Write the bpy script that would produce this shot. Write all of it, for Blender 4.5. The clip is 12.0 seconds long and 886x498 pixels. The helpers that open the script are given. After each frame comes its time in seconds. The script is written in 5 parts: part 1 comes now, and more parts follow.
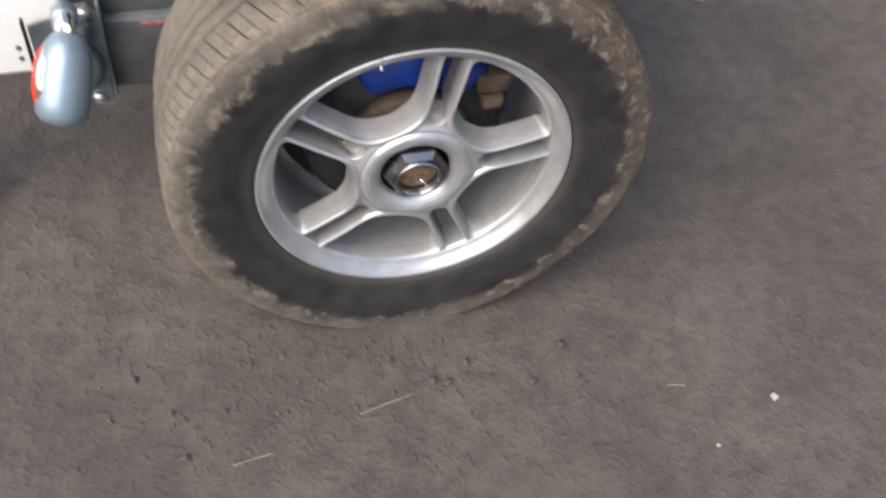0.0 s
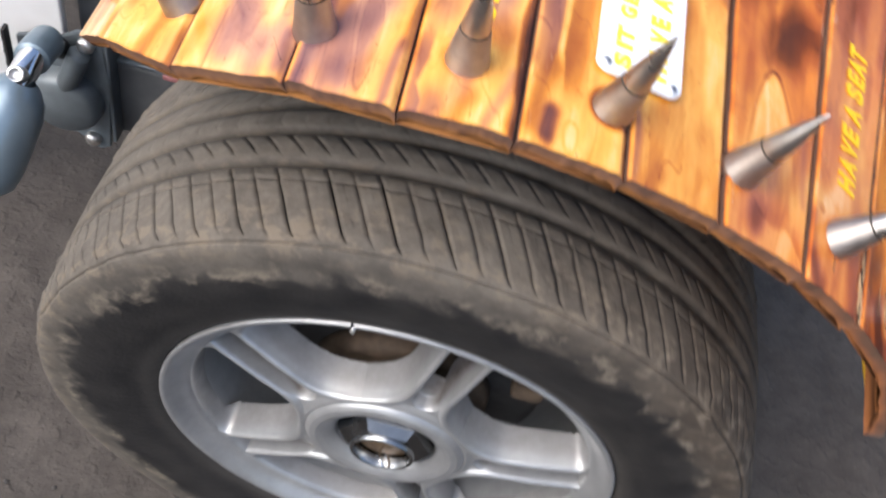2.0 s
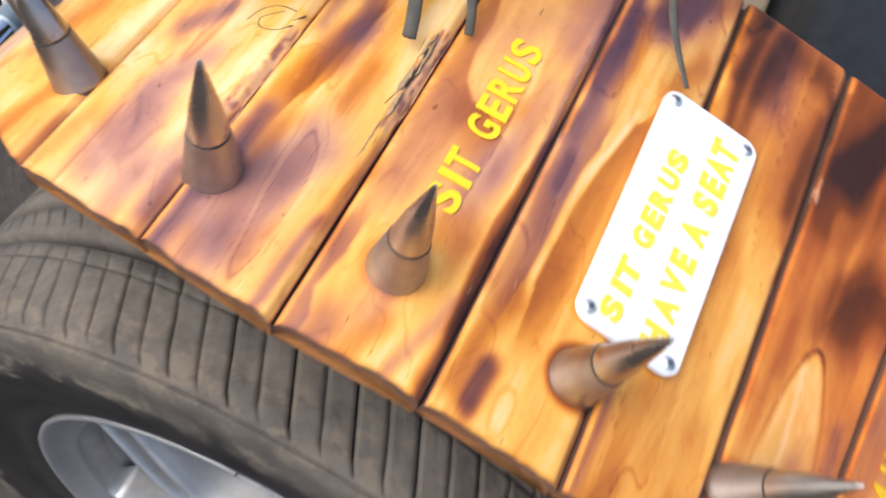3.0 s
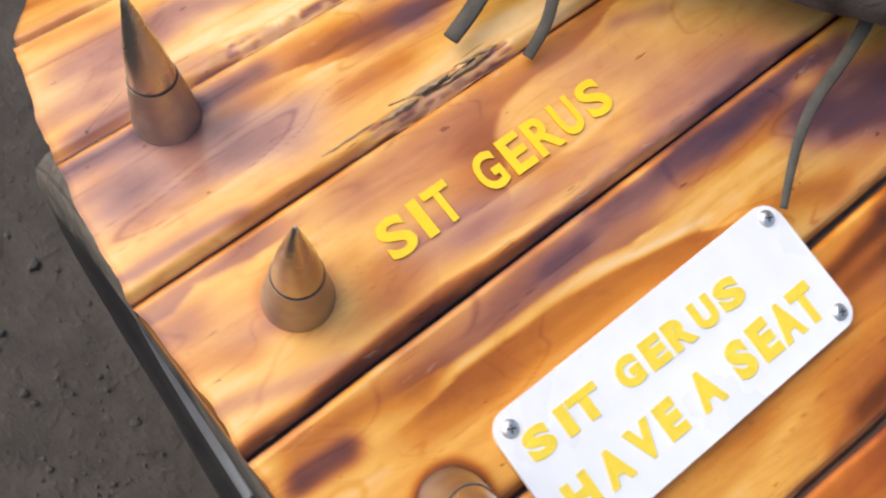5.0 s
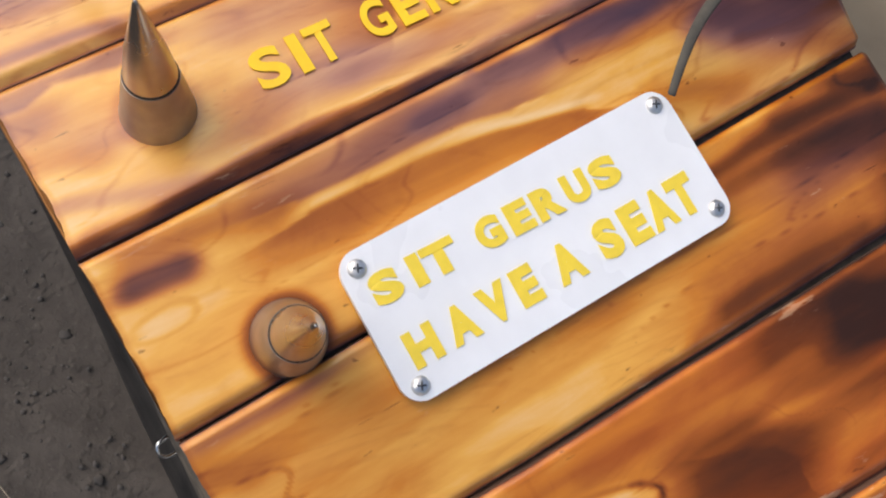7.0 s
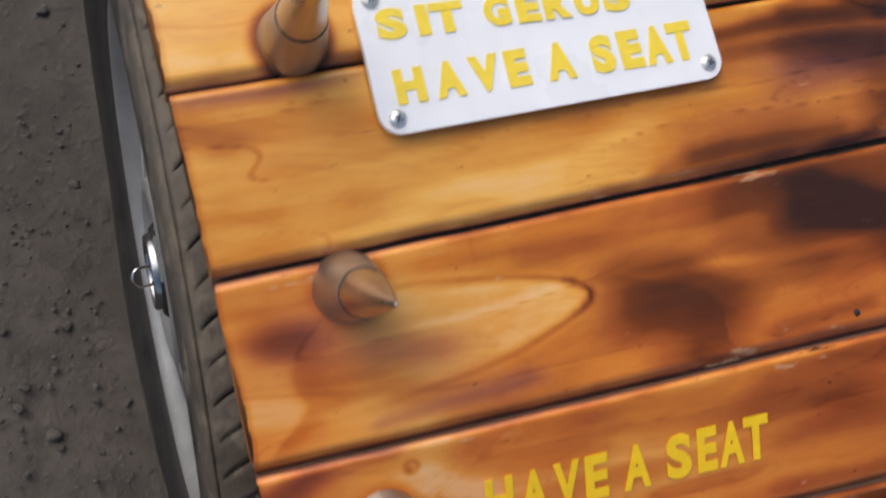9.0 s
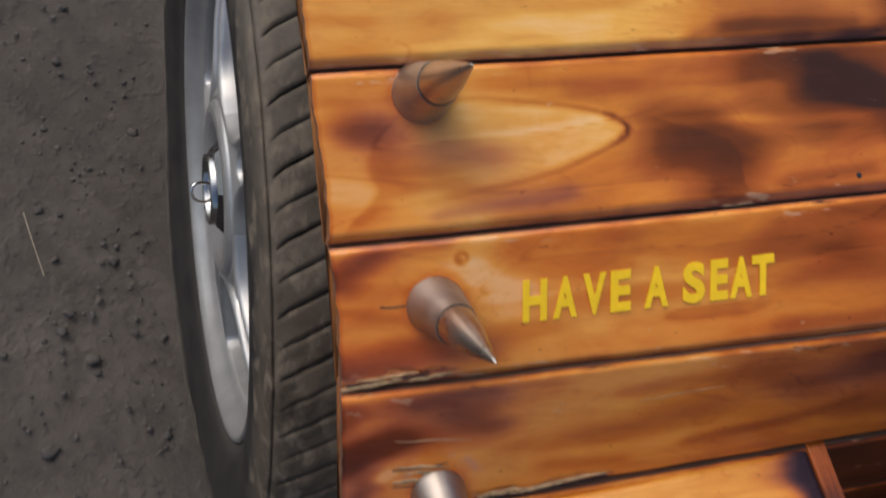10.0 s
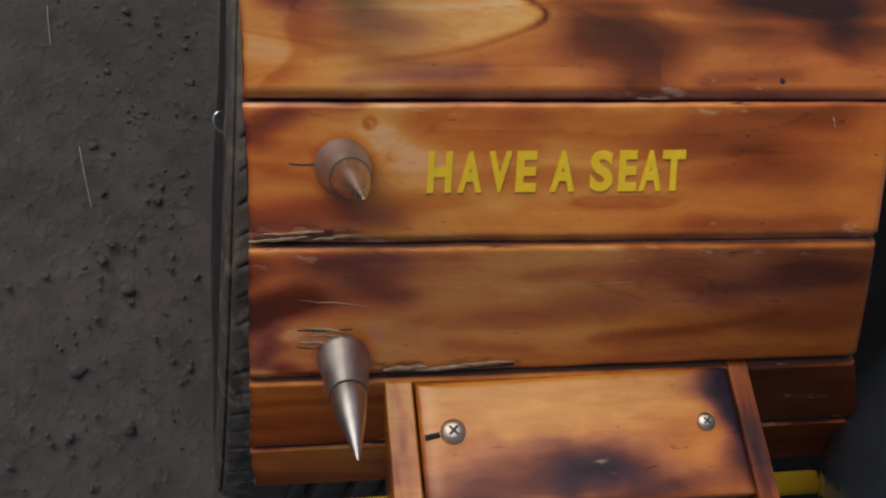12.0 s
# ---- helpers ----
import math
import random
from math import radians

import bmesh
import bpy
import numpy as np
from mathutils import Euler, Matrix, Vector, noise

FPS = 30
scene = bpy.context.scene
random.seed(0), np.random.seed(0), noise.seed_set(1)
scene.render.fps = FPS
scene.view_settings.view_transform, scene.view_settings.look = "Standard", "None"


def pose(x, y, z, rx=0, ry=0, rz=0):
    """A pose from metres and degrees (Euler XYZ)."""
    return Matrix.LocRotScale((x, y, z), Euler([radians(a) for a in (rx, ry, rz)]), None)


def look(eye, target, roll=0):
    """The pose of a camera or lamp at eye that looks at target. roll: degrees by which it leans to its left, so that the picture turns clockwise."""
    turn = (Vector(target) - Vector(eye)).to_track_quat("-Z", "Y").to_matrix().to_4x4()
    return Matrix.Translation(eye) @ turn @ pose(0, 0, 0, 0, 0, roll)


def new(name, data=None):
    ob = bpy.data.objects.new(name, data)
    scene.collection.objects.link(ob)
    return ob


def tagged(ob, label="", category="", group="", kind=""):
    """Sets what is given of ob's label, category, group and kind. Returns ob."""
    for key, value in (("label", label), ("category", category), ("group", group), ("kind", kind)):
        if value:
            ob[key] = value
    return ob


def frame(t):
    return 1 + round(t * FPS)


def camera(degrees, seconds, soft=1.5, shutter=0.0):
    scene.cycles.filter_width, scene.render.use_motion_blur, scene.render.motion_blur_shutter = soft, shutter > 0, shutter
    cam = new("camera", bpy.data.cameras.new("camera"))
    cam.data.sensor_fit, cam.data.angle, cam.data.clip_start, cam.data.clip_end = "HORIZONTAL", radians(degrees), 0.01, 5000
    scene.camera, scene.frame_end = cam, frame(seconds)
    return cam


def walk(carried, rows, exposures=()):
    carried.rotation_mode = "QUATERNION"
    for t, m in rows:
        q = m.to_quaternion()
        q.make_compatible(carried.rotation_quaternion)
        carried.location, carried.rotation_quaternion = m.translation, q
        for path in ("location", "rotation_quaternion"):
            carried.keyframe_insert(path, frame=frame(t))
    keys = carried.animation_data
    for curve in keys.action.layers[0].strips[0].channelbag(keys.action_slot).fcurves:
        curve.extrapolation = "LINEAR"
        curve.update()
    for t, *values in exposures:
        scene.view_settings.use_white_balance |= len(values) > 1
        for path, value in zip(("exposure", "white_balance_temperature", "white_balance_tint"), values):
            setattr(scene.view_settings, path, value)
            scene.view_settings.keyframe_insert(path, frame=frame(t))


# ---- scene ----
# ---- camera ----
cam = camera(48.9, 12.0, soft=2.0, shutter=0.5)
PATH = [
    (0, (-0.2498, -0.8139, 1.1364), (-0.0285, -0.1956, 0.3823), 6.60),
    (0.5, (-0.1227, -0.6822, 1.1079), (0.0478, -0.1216, 0.2976), 9.39),
    (1, (-0.0691, -0.5617, 1.1008), (0.0497, 0.0182, 0.2948), 14.76),
    (1.5, (-0.0494, -0.4495, 1.0794), (0.0179, 0.1501, 0.2819), 15.39),
    (2, (-0.0428, -0.3575, 1.0645), (0.0131, 0.243, 0.2668), 19.42),
    (2.5, (-0.0241, -0.2697, 1.0568), (-0.049, 0.3242, 0.2526), 24.15),
    (3, (-0.0202, -0.1772, 1.0329), (-0.0109, 0.3908, 0.2099), 30.99),
    (3.2, (-0.0157, -0.1397, 1.0184), (-0.0293, 0.4127, 0.1849), 32.92),
    (4.8, (0.0396, -0.0522, 1.015), (-0.1463, 0.3016, 0.0982), 25.23),
    (5, (0.042, -0.0499, 1.0201), (-0.1372, 0.3073, 0.1033), 27.37),
    (5.5, (0.059, -0.0459, 1.0137), (-0.121, 0.359, 0.1172), 35.79),
    (6, (0.0904, -0.0427, 1.014), (-0.1141, 0.3563, 0.1201), 32.72),
    (6.5, (0.0953, -0.0404, 1.0043), (-0.078, 0.3361, 0.0943), 34.97),
    (8.3, (0.1587, -0.0386, 1.0103), (-0.0442, 0.3067, 0.0941), 39.59),
    (8.5, (0.1697, -0.0448, 1.0069), (-0.0441, 0.3117, 0.0975), 41.38),
    (9, (0.1962, -0.0652, 0.999), (-0.0213, 0.3029, 0.095), 45.69),
    (9.5, (0.245, -0.0932, 0.9971), (-0.0206, 0.2691, 0.1037), 42.81),
    (10, (0.2892, -0.1098, 1.0128), (0.0152, 0.2509, 0.1212), 44.46),
    (10.5, (0.3304, -0.1155, 1.0244), (0.0604, 0.2547, 0.1356), 47.75),
    (11, (0.3439, -0.0964, 1.0239), (0.0797, 0.2467, 0.1226), 47.42),
    (11.5, (0.3573, -0.0655, 1.0184), (0.0673, 0.2232, 0.106), 42.79),
    (12, (0.3636, -0.0418, 1.0287), (0.0527, 0.2203, 0.1151), 37.95),
]
EXPOSURES = [(0.0, 1.53, 6500, 10), (1.0, 1.43, 6450, 10), (1.5, 1.30, 6350, 10), (2.5, 1.10, 6100, 10), (3.2, 0.95, 6100, 10), (4.8, 0.66, 6350, 10), (6.0, 0.48, 6450, 10),
             (8.3, 0.38, 6500, 10), (9.5, 0.34, 6450, 10), (10.5, 0.38, 6500, 10), (11.4, 0.54, 6480, 10), (12.0, -0.24, 6250, 10)]
walk(cam, [(t, look(eye, target, roll)) for t, eye, target, roll in PATH], EXPOSURES)

# ---- light: open shade under a bright overcast sky ----
world = bpy.data.worlds.new("sky")
scene.world = world
world.use_nodes = True
wn = world.node_tree
sky = wn.nodes.new("ShaderNodeTexSky")
sky.sky_type = "NISHITA"
sky.sun_disc = False
sky.sun_elevation, sky.sun_rotation = radians(50), radians(233)
sky.air_density, sky.dust_density = 1.0, 4.0
wn.links.new(sky.outputs[0], wn.nodes["Background"].inputs[0])
wn.nodes["Background"].inputs[1].default_value = 0.11
sun = new("sun", bpy.data.lights.new("sun", "SUN"))
sun.data.energy, sun.data.angle, sun.data.color = 1.35, radians(75), (1.0, 0.95, 0.88)
sun.matrix_world = look((-2.15, -1.6, 3.2), (0, 0, 0.3))


# ---- node helpers ----
class Mat:
    def __init__(self, name, rough=0.6, metal=0.0, coat=0.0):
        self.m = bpy.data.materials.new(name)
        self.m.use_nodes = True
        self.t = self.m.node_tree
        self.b = self.t.nodes["Principled BSDF"]
        self.b.inputs["Roughness"].default_value = rough
        self.b.inputs["Metallic"].default_value = metal
        self.b.inputs["Coat Weight"].default_value = coat
        self.b.inputs["Coat Roughness"].default_value = 0.12
        self.coords = self.t.nodes.new("ShaderNodeTexCoord").outputs["Object"]

    def node(self, kind, **values):
        n = self.t.nodes.new(kind)
        for key, value in values.items():
            if isinstance(value, bpy.types.NodeSocket):
                self.t.links.new(value, n.inputs[key.replace("_", " ")])
            else:
                n.inputs[key.replace("_", " ")].default_value = value
        return n

    def link(self, a, name):
        self.t.links.new(a, self.b.inputs[name])

    def scaled(self, sx, sy, sz):
        n = self.t.nodes.new("ShaderNodeMapping")
        n.inputs["Scale"].default_value = (sx, sy, sz)
        self.t.links.new(self.coords, n.inputs["Vector"])
        return n.outputs[0]

    def noise(self, scale, detail=4.0, rough=0.55, vector=None, distortion=0.0):
        n = self.node("ShaderNodeTexNoise", Scale=scale, Detail=detail, Roughness=rough, Distortion=distortion)
        self.t.links.new(vector or self.coords, n.inputs["Vector"])
        return n.outputs["Fac"]

    def ramp(self, fac, *stops):
        n = self.t.nodes.new("ShaderNodeValToRGB")
        e = n.color_ramp.elements
        while len(e) < len(stops):
            e.new(0.5)
        for el, (pos, col) in zip(e, stops):
            el.position = pos
            el.color = (*col, 1) if len(col) == 3 else (*col * 3, 1)
        self.t.links.new(fac, n.inputs[0])
        return n.outputs[0]

    def math(self, op, a, b=0.0, c=0.0):
        n = self.t.nodes.new("ShaderNodeMath")
        n.operation = op
        for i, v in enumerate((a, b, c)):
            if isinstance(v, bpy.types.NodeSocket):
                self.t.links.new(v, n.inputs[i])
            else:
                n.inputs[i].default_value = v
        return n.outputs[0]

    def mix(self, fac, a, b, mode="MIX"):
        n = self.t.nodes.new("ShaderNodeMix")
        n.data_type, n.blend_type = "RGBA", mode
        for i, v in ((0, fac), (6, a), (7, b)):
            if isinstance(v, bpy.types.NodeSocket):
                self.t.links.new(v, n.inputs[i])
            elif i == 0:
                n.inputs[0].default_value = v
            else:
                n.inputs[i].default_value = (*v, 1)
        return n.outputs[2]

    def bump(self, height, strength=0.3, distance=0.002):
        n = self.node("ShaderNodeBump", Strength=strength, Distance=distance, Height=height)
        self.link(n.outputs[0], "Normal")

    def attr(self, name):
        n = self.t.nodes.new("ShaderNodeAttribute")
        n.attribute_name = name
        return n.outputs["Fac"]


def plain(name, colour, rough=0.5, metal=0.0, vary=0.25, scale=60.0, bump=0.15, coat=0.0):
    k = Mat(name, rough, metal, coat)
    n = k.noise(scale, 5)
    lo = tuple(c * (1 - vary) for c in colour)
    hi = tuple(min(1, c * (1 + vary)) for c in colour)
    k.link(k.ramp(n, (0.3, lo), (0.7, hi)), "Base Color")
    k.link(k.ramp(k.noise(scale * 0.4, 3), (0.3, (max(0.03, rough - 0.1),)), (0.7, (min(1, rough + 0.12),))), "Roughness")
    if bump:
        k.bump(k.noise(scale * 3, 3), bump, 0.001)
    return k.m


def wood_material(name, varnish):
    k = Mat(name, 0.42, 0.0, 0.75 * varnish)
    k.b.inputs["Specular IOR Level"].default_value = 0.2
    k.b.inputs["Coat Roughness"].default_value = 0.16
    k.b.inputs["Coat IOR"].default_value = 1.56
    burn, violet, red = k.attr("burn"), k.attr("violet"), k.attr("red")
    grain = k.noise(1.0, 3, 0.5, k.scaled(120, 7, 120), 0.6)
    ring = k.noise(1.0, 2, 0.5, k.scaled(260, 9, 260), 1.2)
    blot = k.noise(1.0, 6, 0.6, k.scaled(40, 22, 40), 1.0)
    streak = k.noise(1.0, 4, 0.6, k.scaled(210, 16, 210), 0.3)
    f = k.math("MULTIPLY_ADD", k.math("SUBTRACT", grain, 0.5), 0.10, burn)
    f = k.math("MULTIPLY_ADD", k.math("SUBTRACT", streak, 0.5), 0.16, f)
    f = k.math("MULTIPLY_ADD", k.math("SUBTRACT", blot, 0.5), 0.18, f)
    col = k.ramp(f, (0.0, (0.85, 0.58, 0.275)), (0.11, (0.79, 0.41, 0.075)), (0.28, (0.60, 0.215, 0.018)),
                 (0.46, (0.380, 0.108, 0.013)), (0.70, (0.155, 0.042, 0.010)), (1.0, (0.034, 0.014, 0.009)))
    # violet stops: heat tint plus blue sky reflection painted into the dark varnish
    haze = k.ramp(f, (0.05, (0.73, 0.42, 0.200)), (0.33, (0.40, 0.178, 0.120)), (0.58, (0.155, 0.068, 0.072)), (0.80, (0.052, 0.035, 0.060)), (1.0, (0.020, 0.018, 0.038)))
    col = k.mix(violet, col, haze)
    col = k.mix(red, col, (1.0, 0.62, 0.40), "MULTIPLY")
    figure = k.noise(1.0, 2, 0.45, k.scaled(26, 6.5, 26), 0.9)
    lines = k.math("SINE", k.math("MULTIPLY_ADD", figure, 95.0, k.math("MULTIPLY", ring, 2.0)))
    col = k.mix(k.math("MULTIPLY", k.ramp(lines, (0.55, (0.0,)), (0.98, (0.20,))), k.ramp(blot, (0.42, (0.0,)), (0.62, (1.0,)))), col, (0.66, 0.46, 0.30), "MULTIPLY")
    speck = k.ramp(k.noise(1.0, 2, 0.5, k.scaled(300, 130, 300)), (0.22, (0.6,)), (0.27, (0.0,)))
    col = k.mix(speck, col, (0.20, 0.085, 0.03), "MULTIPLY")
    crack = k.ramp(k.noise(1.0, 2, 0.5, k.scaled(420, 9, 420), 0.4), (0.235, (0.65,)), (0.262, (0.0,)))
    col = k.mix(crack, col, (0.16, 0.06, 0.025), "MULTIPLY")
    wear = k.attr("wear")
    flake = k.math("MULTIPLY_ADD", wear, 0.085, k.noise(1.0, 4, 0.6, k.scaled(240, 48, 240)))
    worn = k.math("MULTIPLY", k.ramp(flake, (0.66, (0.0,)), (0.72, (0.42,))), k.math("MAXIMUM", wear, k.ramp(k.noise(19, 3), (0.50, (0.0,)), (0.58, (0.8,)))))
    dug = k.math("MULTIPLY", wear, k.ramp(k.noise(1.0, 4, 0.6, k.scaled(300, 40, 300)), (0.30, (0.9,)), (0.40, (0.0,))))
    col = k.mix(dug, col, (0.10, 0.04, 0.02), "MULTIPLY")
    col = k.mix(worn, col, (0.66, 0.44, 0.27))
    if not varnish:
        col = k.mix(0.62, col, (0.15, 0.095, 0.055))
    k.link(col, "Base Color")
    # charred wood gets less coat, so the sky reflects less in dark marks
    k.link(k.ramp(f, (0.38, (0.75 * varnish,)), (0.66, (0.10 * varnish,))), "Coat Weight")
    k.link(k.ramp(blot, (0.3, (0.36 if varnish else 0.8,)), (0.7, (0.52 if varnish else 0.95,))), "Roughness")
    k.link(k.ramp(k.noise(40, 4, 0.6), (0.35, (0.10,)), (0.7, (0.26,))), "Coat Roughness")
    wavy = k.noise(1.0, 2, 0.5, k.scaled(38, 22, 38))
    k.bump(k.math("ADD", k.math("MULTIPLY", grain, 0.15), k.math("MULTIPLY", wavy, 1.0)), 0.14, 0.0016)
    return k.m


def rubber_material():
    k = Mat("dusty_tyre_rubber", 0.8)
    k.b.inputs["Specular IOR Level"].default_value = 0.3
    sep = k.node("ShaderNodeSeparateXYZ", Vector=k.coords)
    r = k.math("SQRT", k.math("ADD", k.math("MULTIPLY", sep.outputs[0], sep.outputs[0]), k.math("MULTIPLY", sep.outputs[2], sep.outputs[2])))
    big = k.noise(22, 5, 0.65, None, 0.8)
    streak = k.noise(70, 4, 0.6)
    rr = k.math("MULTIPLY_ADD", k.math("SUBTRACT", big, 0.5), 0.06, r)
    rr = k.math("MULTIPLY_ADD", k.math("SUBTRACT", streak, 0.5), 0.02, rr)
    clean_shade = k.ramp(k.noise(30, 4), (0.3, (0.012, 0.012, 0.013)), (0.7, (0.030, 0.028, 0.027)))
    dust = k.ramp(k.noise(55, 5, 0.65), (0.25, (0.084, 0.073, 0.061)), (0.75, (0.150, 0.131, 0.109)))
    # the front is browner with less dust, its shading also put into the colour
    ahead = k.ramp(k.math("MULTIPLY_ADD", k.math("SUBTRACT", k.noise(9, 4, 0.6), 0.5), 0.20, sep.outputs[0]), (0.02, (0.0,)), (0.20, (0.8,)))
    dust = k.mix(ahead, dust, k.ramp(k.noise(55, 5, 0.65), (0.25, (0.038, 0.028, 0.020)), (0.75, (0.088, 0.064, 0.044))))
    fac = k.ramp(k.math("MULTIPLY", rr, 3.0), (0.755, (0.0,)), (0.80, (0.75,)), (0.88, (1.0,)))
    col = k.mix(fac, clean_shade, dust)
    band = k.ramp(k.math("MULTIPLY", rr, 3.0), (0.765, (0.0,)), (0.79, (1.0,)), (0.805, (1.0,)), (0.83, (0.0,)))
    mud = k.noise(16, 5, 0.65, None, 0.3)
    col = k.mix(k.ramp(mud, (0.50, (0.0,)), (0.70, (0.30,))), col, (0.150, 0.128, 0.102))
    col = k.mix(k.ramp(mud, (0.34, (0.3,)), (0.50, (0.0,))), col, (0.036, 0.032, 0.028))
    cake = k.math("MULTIPLY", k.ramp(k.noise(1.0, 4, 0.6, k.scaled(60, 95, 60), 0.4), (0.50, (0.0,)), (0.62, (0.8,))), k.ramp(k.math("MULTIPLY", r, 3.0), (0.825, (0.0,)), (0.86, (1.0,)), (0.895, (1.0,)), (0.905, (0.0,))))
    col = k.mix(cake, col, (0.165, 0.135, 0.102))
    col = k.mix(fac, clean_shade, col)
    smear = k.math("MULTIPLY", band, k.ramp(k.noise(38, 4, 0.62, None, 0.3), (0.50, (0.0,)), (0.63, (0.85,))))
    col = k.mix(smear, col, (0.180, 0.152, 0.118))
    # sipes and grooves painted near black for the shade in their depth
    col = k.mix(k.math("MULTIPLY", k.attr("clean_shade"), 0.9), col, (0.012, 0.011, 0.011))
    rimdust = k.ramp(k.math("MULTIPLY", r, 3.0), (0.60, (0.5,)), (0.64, (0.0,)))
    col = k.mix(rimdust, col, (0.06, 0.055, 0.05))
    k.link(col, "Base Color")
    k.link(k.ramp(fac, (0.0, (0.55,)), (1.0, (0.92,))), "Roughness")
    k.bump(k.math("ADD", streak, k.noise(260, 3)), 0.35, 0.0012)
    return k.m


def alloy_material():
    k = Mat("silver_painted_alloy", 0.40, 0.5)
    dirt_shade = k.attr("dirt_shade")
    n = k.noise(40, 5, 0.6)
    col = k.ramp(n, (0.3, (0.32, 0.325, 0.33)), (0.7, (0.42, 0.425, 0.43)))
    # brown dirt in the slots; on the flanks the same colour stands in for shade
    f = k.math("MULTIPLY", dirt_shade, k.ramp(k.noise(90, 5, 0.7), (0.25, (0.65,)), (0.65, (1.0,))))
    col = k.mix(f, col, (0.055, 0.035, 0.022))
    k.link(col, "Base Color")
    k.link(k.math("MULTIPLY_ADD", f, -0.5, 0.55), "Metallic")
    k.link(k.math("MULTIPLY_ADD", f, 0.4, k.math("MULTIPLY_ADD", n, 0.12, 0.27)), "Roughness")
    k.bump(k.noise(300, 3), 0.05, 0.0006)
    return k.m


def ground_material():
    k = Mat("packed_grey_dirt", 0.95)
    k.b.inputs["Specular IOR Level"].default_value = 0.2
    a, b, c = k.noise(3.2, 6, 0.6), k.noise(28, 6, 0.65), k.noise(190, 4, 0.6)
    col = k.ramp(a, (0.3, (0.056, 0.0485, 0.0425)), (0.7, (0.094, 0.082, 0.072)))
    col = k.mix(k.ramp(b, (0.35, (0.55,)), (0.6, (0.0,))), col, (0.040, 0.035, 0.031))
    col = k.mix(k.ramp(c, (0.62, (0.0,)), (0.75, (0.4,))), col, (0.14, 0.125, 0.11))
    k.link(col, "Base Color")
    v = k.node("ShaderNodeTexVoronoi", Scale=70.0)
    k.t.links.new(k.coords, v.inputs["Vector"])
    h = k.math("ADD", k.math("MULTIPLY", b, 1.4), k.math("MULTIPLY", c, 0.20))
    h = k.math("ADD", h, k.math("MULTIPLY", k.ramp(k.noise(75, 2, 0.4), (0.54, (0.0,)), (0.74, (1.0,))), 0.45))
    h = k.math("ADD", h, k.math("MULTIPLY", k.ramp(v.outputs["Distance"], (0.0, (1.0,)), (0.3, (0.0,))), 0.25))
    k.bump(h, 0.55, 0.006)
    return k.m


M_WOOD = wood_material("scorched_varnished_pine", 1.0)
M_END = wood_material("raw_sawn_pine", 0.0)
M_RUBBER = rubber_material()
M_ALLOY = alloy_material()
M_GROUND = ground_material()
M_STEEL = plain("turned_steel", (0.42, 0.375, 0.340), 0.43, 1.0, 0.12, 120, 0.06)
M_TIP = plain("polished_steel_tip", (0.50, 0.455, 0.42), 0.30, 1.0, 0.10, 120, 0.05)
M_DARKCHROME = plain("dull_dark_chrome", (0.20, 0.205, 0.21), 0.22, 1.0, 0.2, 60, 0.1)
M_RING = plain("worn_chrome_ring", (0.34, 0.35, 0.36), 0.2, 1.0, 0.2, 80, 0.1)
M_CHROME = plain("chrome", (0.80, 0.81, 0.83), 0.08, 1.0, 0.05, 40, 0.0)
M_LAMP = plain("slate_blue_satin_metal", (0.19, 0.25, 0.30), 0.36, 0.45, 0.12, 30, 0.05, coat=0.25)
M_SCREW = plain("zinc_screw", (0.74, 0.73, 0.71), 0.42, 1.0, 0.15, 300, 0.1)
M_BRASS = plain("yellow_zinc_screw", (0.62, 0.52, 0.40), 0.42, 1.0, 0.15, 300, 0.1)
M_DARKMETAL = plain("dark_chassis_paint", (0.075, 0.078, 0.082), 0.5, 0.0, 0.3, 25, 0.2)
M_BRACKET = plain("blue_grey_painted_steel", (0.120, 0.140, 0.155), 0.38, 0.2, 0.3, 25, 0.2)
M_WHITE = plain("white_painted_panel", (0.80, 0.80, 0.79), 0.4, 0.0, 0.04, 20, 0.05)
M_PLATE = plain("white_sign_enamel", (0.84, 0.85, 0.87), 0.32, 0.0, 0.03, 60, 0.05)
M_YELLOW = plain("yellow_vinyl", (0.94, 0.58, 0.008), 0.55, 0.0, 0.06, 200, 0.1)
M_PRINT = plain("yellow_print", (0.90, 0.67, 0.06), 0.4, 0.0, 0.06, 200, 0.0)
M_YELLOWPAINT = plain("yellow_body_paint", (0.72, 0.42, 0.02), 0.4, 0.0, 0.1, 30, 0.05)
M_RED = plain("dark_red_paint", (0.28, 0.012, 0.025), 0.35, 0.0, 0.2, 30, 0.05)
M_PINK = plain("worn_red_paint", (0.36, 0.15, 0.15), 0.5, 0.0, 0.35, 90, 0.1)
M_BLUE = plain("blue_brake_paint", (0.006, 0.030, 0.20), 0.45, 0.0, 0.3, 40, 0.2)
M_BLUEMOUNT = plain("dull_blue_paint", (0.03, 0.06, 0.09), 0.5, 0.1, 0.2, 60, 0.1)
M_RUST = plain("rusty_iron", (0.075, 0.052, 0.034), 0.8, 0.2, 0.45, 60, 0.5)
M_BLACK = plain("black_dirty_iron", (0.012, 0.012, 0.013), 0.7, 0.0, 0.4, 60, 0.4)
M_SLIVER = plain("raw_pine_splinter", (0.36, 0.235, 0.125), 0.8, 0.0, 0.35, 260, 0.4)
M_JOINTSHADE = plain("dark_joint_shade", (0.045, 0.036, 0.028), 0.8, 0.0, 0.3, 200, 0.2)
M_GREASE = plain("brown_grease", (0.16, 0.105, 0.06), 0.45, 0.3, 0.5, 120, 0.5)
M_TANK = plain("dark_slate_paint", (0.030, 0.036, 0.044), 0.30, 0.0, 0.3, 20, 0.0, coat=0.5)
